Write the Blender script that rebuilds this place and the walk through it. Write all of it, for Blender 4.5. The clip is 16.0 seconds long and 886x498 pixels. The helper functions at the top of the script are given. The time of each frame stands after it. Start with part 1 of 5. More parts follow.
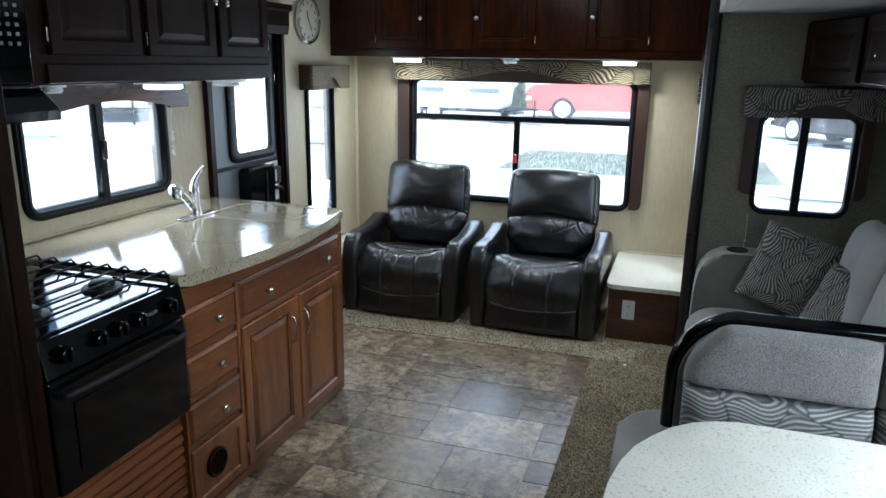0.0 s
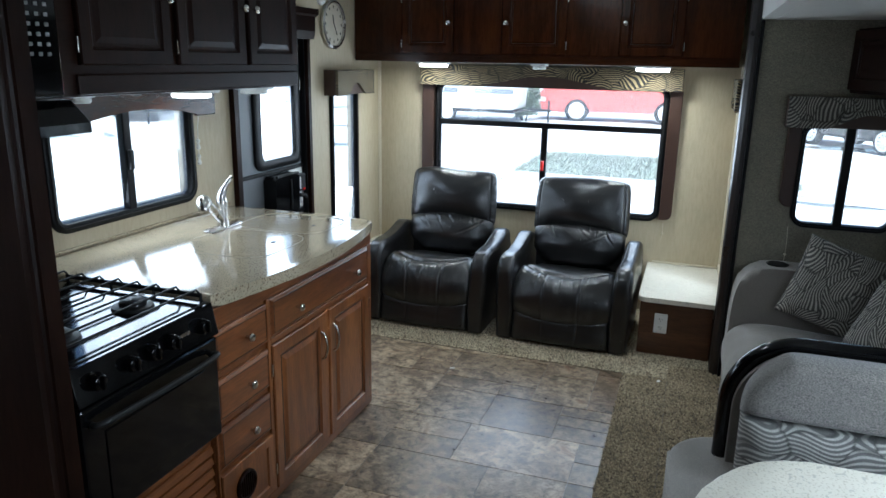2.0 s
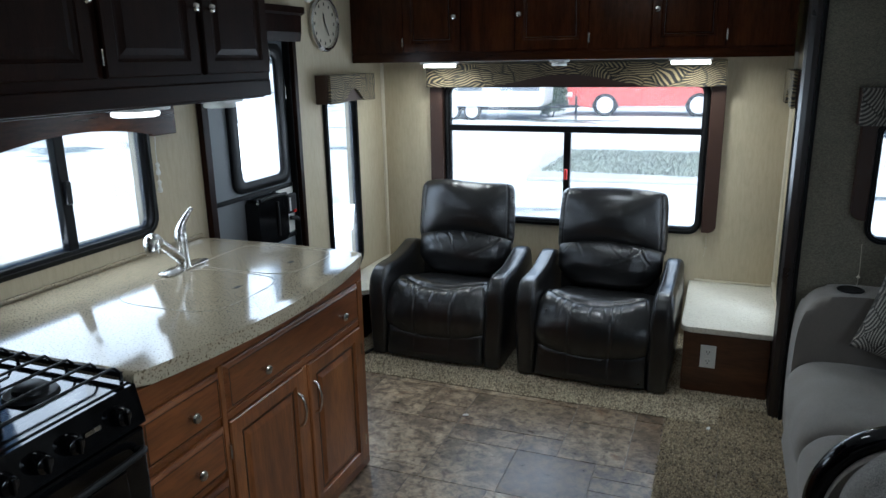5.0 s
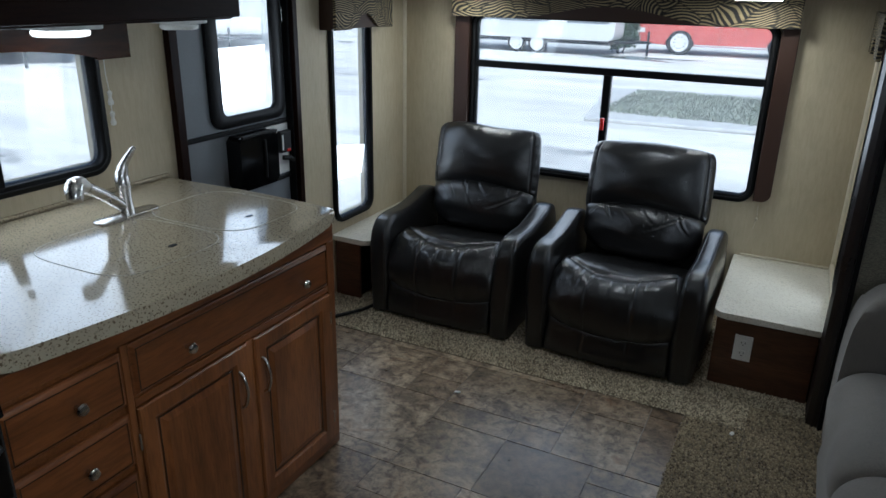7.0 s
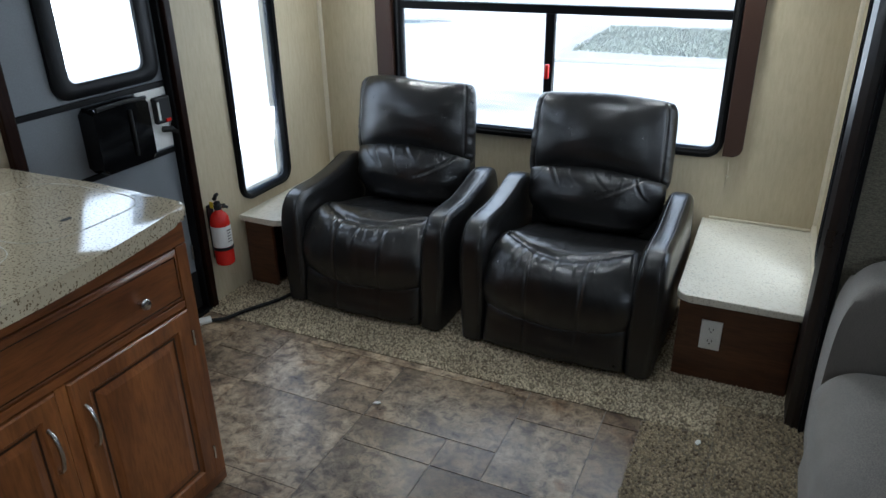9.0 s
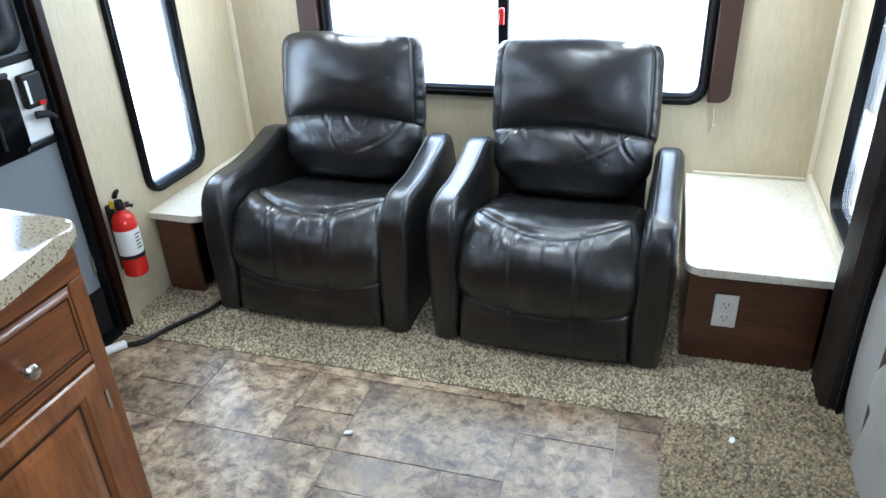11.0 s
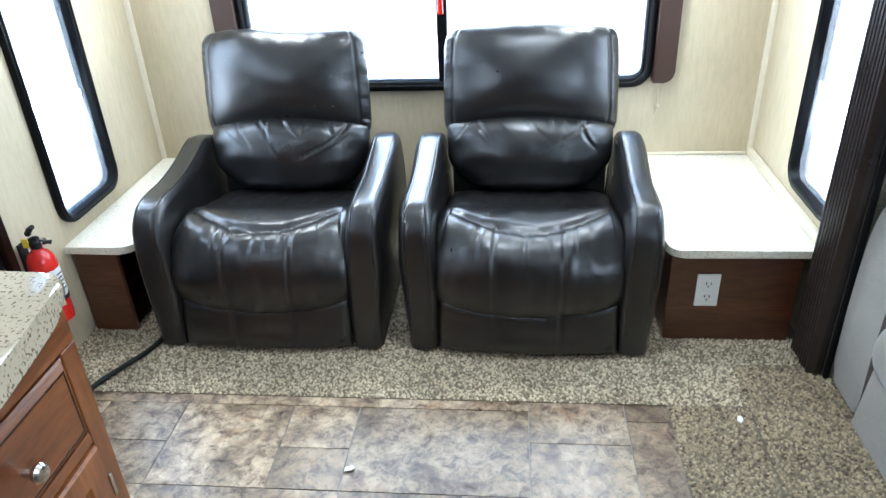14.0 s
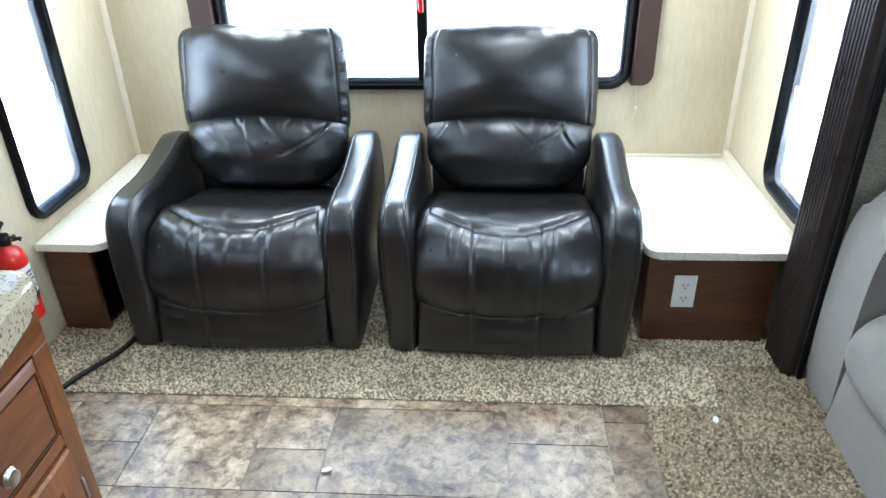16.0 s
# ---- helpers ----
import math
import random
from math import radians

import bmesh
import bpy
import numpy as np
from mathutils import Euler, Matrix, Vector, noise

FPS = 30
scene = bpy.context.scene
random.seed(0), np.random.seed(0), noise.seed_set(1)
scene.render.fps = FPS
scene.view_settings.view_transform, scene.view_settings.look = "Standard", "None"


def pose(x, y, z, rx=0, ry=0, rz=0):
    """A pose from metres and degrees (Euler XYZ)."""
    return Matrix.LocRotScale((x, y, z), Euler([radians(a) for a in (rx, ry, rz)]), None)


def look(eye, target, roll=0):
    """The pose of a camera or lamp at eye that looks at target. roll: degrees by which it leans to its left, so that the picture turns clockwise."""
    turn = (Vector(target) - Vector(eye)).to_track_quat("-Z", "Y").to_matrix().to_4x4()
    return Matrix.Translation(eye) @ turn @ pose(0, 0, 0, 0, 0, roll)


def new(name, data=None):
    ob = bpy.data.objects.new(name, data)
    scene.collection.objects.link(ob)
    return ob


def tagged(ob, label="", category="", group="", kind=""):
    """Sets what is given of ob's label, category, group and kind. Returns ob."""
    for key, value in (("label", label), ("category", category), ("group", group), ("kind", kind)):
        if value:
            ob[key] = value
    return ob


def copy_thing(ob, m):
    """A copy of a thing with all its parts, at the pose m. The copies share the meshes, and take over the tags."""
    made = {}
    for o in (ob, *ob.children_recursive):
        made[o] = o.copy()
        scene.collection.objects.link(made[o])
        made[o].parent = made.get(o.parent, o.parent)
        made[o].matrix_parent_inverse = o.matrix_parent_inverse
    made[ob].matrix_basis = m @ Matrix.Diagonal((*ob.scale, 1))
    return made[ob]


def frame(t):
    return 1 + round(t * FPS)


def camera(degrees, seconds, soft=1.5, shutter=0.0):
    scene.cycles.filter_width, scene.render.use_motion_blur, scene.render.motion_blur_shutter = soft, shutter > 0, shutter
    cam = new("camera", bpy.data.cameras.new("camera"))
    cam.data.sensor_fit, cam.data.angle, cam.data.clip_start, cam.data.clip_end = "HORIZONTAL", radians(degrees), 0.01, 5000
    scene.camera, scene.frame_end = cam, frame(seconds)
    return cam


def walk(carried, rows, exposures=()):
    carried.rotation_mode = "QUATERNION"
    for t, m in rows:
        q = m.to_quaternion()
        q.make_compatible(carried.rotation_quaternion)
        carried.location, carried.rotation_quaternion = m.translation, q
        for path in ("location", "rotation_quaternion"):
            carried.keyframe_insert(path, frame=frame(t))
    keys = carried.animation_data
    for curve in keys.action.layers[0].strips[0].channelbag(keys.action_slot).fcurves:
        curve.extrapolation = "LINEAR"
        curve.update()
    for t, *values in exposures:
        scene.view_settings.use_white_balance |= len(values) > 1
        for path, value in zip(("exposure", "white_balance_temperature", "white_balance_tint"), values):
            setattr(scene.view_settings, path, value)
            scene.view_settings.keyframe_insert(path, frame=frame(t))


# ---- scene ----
cam = camera(63.4, 16.0)
PATH = [
    (0, (2.298, -4.91, 1.602), (1.697, -3.071, 1.093), 0.9),
    (0.5, (2.278, -4.905, 1.607), (1.694, -3.06, 1.107), 1.1),
    (1, (2.256, -4.898, 1.61), (1.657, -3.056, 1.11), 1.1),
    (1.5, (2.204, -4.873, 1.623), (1.592, -3.036, 1.12), 1.1),
    (2, (2.167, -4.84, 1.637), (1.54, -3.011, 1.126), 1.1),
    (2.5, (2.129, -4.785, 1.635), (1.574, -2.941, 1.096), 1.5),
    (3, (2.057, -4.714, 1.653), (1.54, -2.859, 1.113), 1.8),
    (3.5, (1.984, -4.637, 1.643), (1.5, -2.763, 1.138), 0.9),
    (4, (1.997, -4.541, 1.629), (1.47, -2.675, 1.138), -0.5),
    (6.3, (2.191, -3.95, 1.658), (1.323, -2.247, 1.071), 0.9),
    (6.5, (2.182, -3.906, 1.65), (1.33, -2.2, 1.048), 1.2),
    (7, (2.157, -3.792, 1.63), (1.325, -2.11, 0.936), 1.2),
    (7.5, (2.17, -3.62, 1.614), (1.359, -1.947, 0.876), 0.8),
    (8, (2.199, -3.442, 1.611), (1.424, -1.759, 0.858), 0.9),
    (8.5, (2.204, -3.311, 1.592), (1.434, -1.644, 0.801), 0.6),
    (9, (2.168, -3.199, 1.575), (1.398, -1.552, 0.744), -0.9),
    (11.5, (1.752, -2.784, 1.458), (1.298, -1.087, 0.502), -2.4),
    (12, (1.673, -2.752, 1.458), (1.303, -1.042, 0.489), -2.1),
    (12.5, (1.565, -2.76, 1.45), (1.279, -1.029, 0.49), -1.6),
    (13, (1.5, -2.765, 1.453), (1.269, -1.023, 0.498), -1.7),
    (13.5, (1.476, -2.767, 1.44), (1.251, -1.03, 0.476), -2.3),
    (14, (1.479, -2.755, 1.446), (1.291, -1.016, 0.476), -2.7),
    (14.5, (1.478, -2.755, 1.438), (1.316, -1.015, 0.466), -3.0),
    (15, (1.469, -2.75, 1.438), (1.321, -1.008, 0.466), -2.4),
    (15.5, (1.472, -2.748, 1.442), (1.336, -1.01, 0.462), -2.1),
    (16, (1.467, -2.747, 1.444), (1.347, -1.004, 0.47), -1.2),
]
EXPOSURES = [(0, 0.95, 5020, 2), (4.2, 0.8, 5020, 2), (6.3, -0.1, 5130, 4), (8.0, 0.0, 5130, 4), (9.2, 0.62, 5130, 4), (11.3, 2.05, 4900, 3), (12.5, 2.2, 4900, 3), (16, 2.25, 4900, 3)]
walk(cam, [(t, look(eye, target, roll)) for t, eye, target, roll in PATH], EXPOSURES)

# ---- light ----
world = bpy.data.worlds.new("overcast_sky")
scene.world = world
world.use_nodes = True
wn = world.node_tree.nodes
sky = wn.new("ShaderNodeTexSky")
sky.sky_type, sky.sun_disc = "NISHITA", False
sky.sun_elevation, sky.sun_rotation = radians(52), radians(150)
sky.air_density, sky.dust_density = 1.0, 4.0
world.node_tree.links.new(sky.outputs[0], wn["Background"].inputs[0])
wn["Background"].inputs[1].default_value = 0.15
sun = new("sun", bpy.data.lights.new("sun", "SUN"))
sun.data.energy, sun.data.angle, sun.data.color = 5.0, radians(40), (1.0, 0.97, 0.92)
sun.matrix_world = look((6, -10, 20), (0, 0, 0))


def area(name, eye, target, sx, sy, watts, colour=(1.0, 0.89, 0.72)):
    ob = new(name, bpy.data.lights.new(name, "AREA"))
    ob.data.shape, ob.data.size, ob.data.size_y, ob.data.energy, ob.data.color = "RECTANGLE", sx, sy, watts, colour
    ob.matrix_world = look(eye, target)
    return ob


area("rear_lamp_light", (0.51, -0.27, 1.575), (0.51, -0.29, 0), 0.14, 0.10, 2.2)
area("rear_lamp_light", (1.90, -0.27, 1.575), (1.90, -0.29, 0), 0.14, 0.10, 2.2)
area("kitchen_lamp_light", (0.24, -2.37, 1.468), (0.24, -2.37, 0), 0.20, 0.09, 0.5)
area("dinette_window_light", (3.40, -3.70, 1.18), (2.55, -3.70, 0.35), 1.25, 0.60, 11.0, (1.0, 0.97, 0.92))
area("rear_window_light", (1.22, -0.032, 1.09), (1.22, -1.0, 0.98), 1.40, 0.64, 8.0, (1.0, 0.965, 0.925))
area("kitchen_window_light", (0.030, -2.51, 1.21), (1.0, -2.51, 1.0), 0.70, 0.34, 2.2, (1.0, 0.965, 0.925))
area("door_window_light", (-0.030, -1.342, 1.38), (1.0, -1.342, 1.1), 0.30, 0.55, 1.4, (1.0, 0.965, 0.925))
area("side_window_light", (0.030, -0.575, 1.03), (1.0, -0.60, 0.87), 0.28, 0.84, 1.4, (1.0, 0.965, 0.925))
area("side_window_light", (2.39, -0.62, 1.03), (1.4, -0.64, 0.87), 0.28, 0.84, 1.4, (1.0, 0.965, 0.925))
for lx, ly, watts in ((1.52, -1.05, 2.0), (1.45, -2.7, 1.6)):
    area("ceiling_lamp_light", (lx, ly, 2.055), (lx, ly, 0), 0.26, 0.10, watts, (1.0, 0.92, 0.81)).data.spread = radians(125)


# ---- materials ----
def node_mat(name):
    m = bpy.data.materials.new(name)
    m.use_nodes = True
    nt = m.node_tree
    return m, nt, nt.nodes["Principled BSDF"]


def ramp(nt, fac, stops):
    r = nt.nodes.new("ShaderNodeValToRGB")
    while len(r.color_ramp.elements) < len(stops):
        r.color_ramp.elements.new(0.5)
    for e, (p, c) in zip(r.color_ramp.elements, stops):
        e.position, e.color = p, (*c, 1)
    nt.links.new(fac, r.inputs[0])
    return r.outputs[0]


def coords(nt, scale=(1, 1, 1)):
    tc, mp = nt.nodes.new("ShaderNodeTexCoord"), nt.nodes.new("ShaderNodeMapping")
    nt.links.new(tc.outputs["Object"], mp.inputs[0])
    mp.inputs["Scale"].default_value = scale
    return mp.outputs[0]


def noise_tex(nt, vec, scale, detail=4.0, rough=0.6, dist=0.0):
    n = nt.nodes.new("ShaderNodeTexNoise")
    nt.links.new(vec, n.inputs["Vector"])
    n.inputs["Scale"].default_value, n.inputs["Detail"].default_value = scale, detail
    n.inputs["Roughness"].default_value, n.inputs["Distortion"].default_value = rough, dist
    return n.outputs["Fac"]


def mixc(nt, a, b, fac, mode="MIX"):
    m = nt.nodes.new("ShaderNodeMix")
    m.data_type, m.blend_type = "RGBA", mode
    for socket, value in ((m.inputs[0], fac), (m.inputs[6], a), (m.inputs[7], b)):
        if isinstance(value, (int, float)):
            socket.default_value = value
        elif isinstance(value, tuple):
            socket.default_value = (*value, 1)
        else:
            nt.links.new(value, socket)
    return m.outputs[2]


def bump(nt, bsdf, height, strength, distance):
    b = nt.nodes.new("ShaderNodeBump")
    b.inputs["Strength"].default_value, b.inputs["Distance"].default_value = strength, distance
    nt.links.new(height, b.inputs["Height"])
    nt.links.new(b.outputs[0], bsdf.inputs["Normal"])


def shade(c, k):
    return tuple(min(1.0, v * k) for v in c)


def plain(name, colour, rough=0.5, metal=0.0, var=0.12, scale=6.0, fine=180.0, relief=0.08, rvar=0.08, spec=0.5):
    """Paint, plastic, metal: blotches at one scale and fine grain at another."""
    m, nt, p = node_mat(name)
    v = coords(nt)
    big, small = noise_tex(nt, v, scale), noise_tex(nt, v, fine, 2.0)
    c1 = ramp(nt, big, [(0.3, shade(colour, 1 - var)), (0.7, shade(colour, 1 + var))])
    c2 = ramp(nt, small, [(0.35, (0.9, 0.9, 0.9)), (0.65, (1, 1, 1))])
    nt.links.new(mixc(nt, c1, c2, 1.0, "MULTIPLY"), p.inputs["Base Color"])
    r = nt.nodes.new("ShaderNodeMapRange")
    r.inputs["To Min"].default_value, r.inputs["To Max"].default_value = max(0.02, rough - rvar), min(1, rough + rvar)
    nt.links.new(big, r.inputs["Value"])
    nt.links.new(r.outputs[0], p.inputs["Roughness"])
    p.inputs["Metallic"].default_value = metal
    p.inputs["Specular IOR Level"].default_value = spec
    if relief:
        bump(nt, p, small, relief, 0.002)
    return m


def wood(name, dark, light, axis="z", rough=0.32, scale=9.0, spec=0.5, coat=0.25):
    m, nt, p = node_mat(name)
    st = {"x": (0.12, 1, 1), "y": (1, 0.12, 1), "z": (1, 1, 0.12)}[axis]
    v = coords(nt, st)
    grain, pores = noise_tex(nt, v, scale, 6.0, 0.65, 0.8), noise_tex(nt, v, scale * 14, 3.0, 0.6)
    blotch = noise_tex(nt, coords(nt), 4.0, 2.0)
    c = ramp(nt, grain, [(0.28, dark), (0.72, light)])
    c = mixc(nt, c, ramp(nt, pores, [(0.36, (0.62, 0.58, 0.55)), (0.56, (1, 1, 1))]), 0.75, "MULTIPLY")
    c = mixc(nt, c, ramp(nt, blotch, [(0.3, (0.78, 0.76, 0.74)), (0.7, (1, 1, 1))]), 0.8, "MULTIPLY")
    nt.links.new(c, p.inputs["Base Color"])
    p.inputs["Roughness"].default_value = rough
    p.inputs["Specular IOR Level"].default_value = spec
    p.inputs["Coat Weight"].default_value, p.inputs["Coat Roughness"].default_value = coat, 0.2
    bump(nt, p, pores, 0.12, 0.001)
    return m


def leather(name):
    m, nt, p = node_mat(name)
    v = coords(nt)
    grain, crease, blotch = noise_tex(nt, v, 320, 3.0, 0.6), noise_tex(nt, v, 26, 5.0, 0.62), noise_tex(nt, v, 7)
    nt.links.new(ramp(nt, blotch, [(0.3, (0.0060, 0.0057, 0.0057)), (0.7, (0.0100, 0.0096, 0.0096))]), p.inputs["Base Color"])
    r = nt.nodes.new("ShaderNodeMapRange")
    r.inputs["To Min"].default_value, r.inputs["To Max"].default_value = 0.22, 0.40
    nt.links.new(crease, r.inputs["Value"])
    nt.links.new(r.outputs[0], p.inputs["Roughness"])
    p.inputs["Specular IOR Level"].default_value = 0.65
    p.inputs["Coat Weight"].default_value, p.inputs["Coat Roughness"].default_value = 0.25, 0.22
    mx = nt.nodes.new("ShaderNodeMath")
    mx.operation = "MULTIPLY_ADD"
    nt.links.new(crease, mx.inputs[0])
    mx.inputs[1].default_value = 1.2
    nt.links.new(grain, mx.inputs[2])
    bump(nt, p, mx.outputs[0], 0.30, 0.0020)
    return m


def weave(name, colour, var=0.35, scale=260.0, rough=0.9, fleck=0.5):
    """Woven or tweedy upholstery cloth."""
    m, nt, p = node_mat(name)
    v = coords(nt)
    a = noise_tex(nt, coords(nt, (1, 1, 3)), scale, 2.0)
    b = noise_tex(nt, coords(nt, (3, 3, 1)), scale * 0.7, 2.0)
    blotch = noise_tex(nt, v, 5.0)
    c = ramp(nt, a, [(0.36, shade(colour, 1 - var)), (0.64, shade(colour, 1 + var))])
    c = mixc(nt, c, ramp(nt, b, [(0.38, (0.45, 0.45, 0.45)), (0.6, (1, 1, 1))]), fleck, "MULTIPLY")
    c = mixc(nt, c, ramp(nt, blotch, [(0.3, (0.82, 0.82, 0.82)), (0.7, (1, 1, 1))]), 1.0, "MULTIPLY")
    nt.links.new(c, p.inputs["Base Color"])
    p.inputs["Roughness"].default_value = rough
    p.inputs["Sheen Weight"].default_value = 0.25
    bump(nt, p, a, 0.35, 0.002)
    return m


def vmath(nt, op, a, c):
    n = nt.nodes.new("ShaderNodeVectorMath")
    n.operation = op
    nt.links.new(a, n.inputs[0])
    if isinstance(c, tuple):
        n.inputs[1].default_value = c
    elif c is not None:
        nt.links.new(c, n.inputs[1])
    return n


def fmath(nt, op, a, c, d=0.0):
    n = nt.nodes.new("ShaderNodeMath")
    n.operation = op
    nt.links.new(a, n.inputs[0])
    n.inputs[1].default_value, n.inputs[2].default_value = c, d
    return n.outputs[0]


def reeds(name, ground, line, cell=11.0, period=0.0145, squash=(1, 1, 1), lie=(1, 1, 1)):
    """Cloth with bundles of curved strokes; each bundle bends round a point of its own."""
    m, nt, p = node_mat(name)
    v = coords(nt)
    shift = nt.nodes.new("ShaderNodeTexNoise")
    nt.links.new(v, shift.inputs["Vector"])
    shift.inputs["Scale"].default_value, shift.inputs["Detail"].default_value = 7.0, 0.0
    sway = vmath(nt, "MULTIPLY", shift.outputs["Color"], (0.09, 0.09, 0.09))
    w = vmath(nt, "ADD", v, sway.outputs[0]).outputs[0]
    w = vmath(nt, "MULTIPLY", w, squash).outputs[0]
    vo = nt.nodes.new("ShaderNodeTexVoronoi")
    nt.links.new(w, vo.inputs["Vector"])
    vo.inputs["Scale"].default_value = cell
    off = vmath(nt, "SUBTRACT", vo.outputs["Color"], (0.5, 0.5, 0.5)).outputs[0]
    off = vmath(nt, "MULTIPLY", off, lie).outputs[0]
    off = vmath(nt, "NORMALIZE", off, None).outputs[0]
    off = vmath(nt, "MULTIPLY", off, (1.1 / cell, 1.1 / cell, 1.1 / cell)).outputs[0]
    hub = vmath(nt, "ADD", vo.outputs["Position"], off).outputs[0]
    dist = vmath(nt, "DISTANCE", w, hub).outputs["Value"]
    s = fmath(nt, "SINE", fmath(nt, "MULTIPLY", dist, math.tau / period), 0.0)
    f = fmath(nt, "MULTIPLY_ADD", s, 0.5, 0.5)
    c = ramp(nt, f, [(0.36, line), (0.84, ground)])
    rim = nt.nodes.new("ShaderNodeTexVoronoi")
    rim.feature = "DISTANCE_TO_EDGE"
    nt.links.new(w, rim.inputs["Vector"])
    rim.inputs["Scale"].default_value = cell
    c = mixc(nt, c, ramp(nt, rim.outputs["Distance"], [(0.01, line), (0.05, (1, 1, 1))]), 0.6, "MULTIPLY")
    thread = noise_tex(nt, v, 420, 2.0)
    blotch = noise_tex(nt, v, 9.0)
    c = mixc(nt, c, ramp(nt, thread, [(0.35, (0.6, 0.6, 0.6)), (0.6, (1, 1, 1))]), 0.8, "MULTIPLY")
    c = mixc(nt, c, ramp(nt, blotch, [(0.35, (0.65, 0.65, 0.65)), (0.65, (1, 1, 1))]), 0.8, "MULTIPLY")
    nt.links.new(c, p.inputs["Base Color"])
    p.inputs["Roughness"].default_value = 0.75
    bump(nt, p, f, 0.25, 0.0015)
    return m


def speckled(name, base, dots, rough, dscale=140.0, coat=0.0):
    """Solid-surface worktop with flecks."""
    m, nt, p = node_mat(name)
    v = coords(nt)
    c = ramp(nt, noise_tex(nt, v, 5.0), [(0.3, shade(base, 0.9)), (0.7, shade(base, 1.05))])
    f1 = noise_tex(nt, v, dscale, 1.0, 0.4)
    f2 = noise_tex(nt, v, dscale * 0.45, 1.0, 0.4)
    c = mixc(nt, c, dots, ramp(nt, f1, [(0.58, (0, 0, 0)), (0.66, (1, 1, 1))]))
    c = mixc(nt, c, shade(base, 0.74), ramp(nt, f2, [(0.66, (0, 0, 0)), (0.70, (1, 1, 1))]))
    nt.links.new(c, p.inputs["Base Color"])
    r = nt.nodes.new("ShaderNodeMapRange")
    r.inputs["To Min"].default_value, r.inputs["To Max"].default_value = rough, rough + 0.07
    nt.links.new(noise_tex(nt, v, 9.0, 5.0), r.inputs["Value"])
    nt.links.new(r.outputs[0], p.inputs["Roughness"])
    p.inputs["Coat Weight"].default_value, p.inputs["Coat Roughness"].default_value = coat, 0.06
    return m


def slate(name):
    """Printed stone: browns, rust and blue-grey, shifted from tile to tile."""
    m, nt, p = node_mat(name)
    tc, oi = nt.nodes.new("ShaderNodeTexCoord"), nt.nodes.new("ShaderNodeObjectInfo")
    add = nt.nodes.new("ShaderNodeVectorMath")
    add.operation = "MULTIPLY_ADD"
    nt.links.new(oi.outputs["Random"], add.inputs[0])
    add.inputs[1].default_value = (37, 23, 11)
    geo = nt.nodes.new("ShaderNodeNewGeometry")
    nt.links.new(geo.outputs["Position"], add.inputs[2])
    v = add.outputs[0]
    cloud, mott, pits = noise_tex(nt, v, 5.5, 6.0, 0.65, 0.6), noise_tex(nt, v, 24, 6.0, 0.7, 0.5), noise_tex(nt, v, 75, 4.0, 0.65)
    c = ramp(nt, cloud, [(0.30, (0.058, 0.042, 0.030)), (0.44, (0.175, 0.143, 0.108)), (0.57, (0.32, 0.283, 0.228)), (0.70, (0.14, 0.083, 0.045))])
    c = mixc(nt, c, ramp(nt, mott, [(0.38, (0.32, 0.26, 0.22)), (0.50, (0.85, 0.82, 0.78)), (0.62, (1.25, 1.20, 1.12))]), 1.0, "MULTIPLY")
    c = mixc(nt, c, ramp(nt, pits, [(0.34, (0.4, 0.37, 0.35)), (0.44, (1, 1, 1))]), 0.7, "MULTIPLY")
    tone = ramp(nt, oi.outputs["Random"], [(0.0, (0.44, 0.345, 0.27)), (0.25, (1.08, 1.00, 0.88)), (0.5, (0.72, 0.62, 0.52)), (0.78, (1.6, 1.48, 1.30)), (1.0, (0.55, 0.50, 0.48))])
    c = mixc(nt, c, tone, 1.0, "MULTIPLY")
    nt.links.new(c, p.inputs["Base Color"])
    r = nt.nodes.new("ShaderNodeMapRange")
    r.inputs["To Min"].default_value, r.inputs["To Max"].default_value = 0.20, 0.42
    p.inputs["Specular IOR Level"].default_value = 0.55
    nt.links.new(mott, r.inputs["Value"])
    nt.links.new(r.outputs[0], p.inputs["Roughness"])
    bump(nt, p, pits, 0.10, 0.001)
    return m


def pile(name, light, dark):
    """Looped carpet tufts: each tuft has its own tone."""
    m, nt, p = node_mat(name)
    geo = nt.nodes.new("ShaderNodeNewGeometry")
    c = ramp(nt, geo.outputs["Random Per Island"], [(0.0, dark), (0.25, shade(light, 0.62)), (0.6, light), (1.0, shade(light, 1.3))])
    worn = noise_tex(nt, coords(nt), 6.0)
    c = mixc(nt, c, ramp(nt, worn, [(0.3, (0.72, 0.70, 0.68)), (0.7, (1, 1, 1))]), 1.0, "MULTIPLY")
    nt.links.new(c, p.inputs["Base Color"])
    p.inputs["Roughness"].default_value = 0.95
    return m


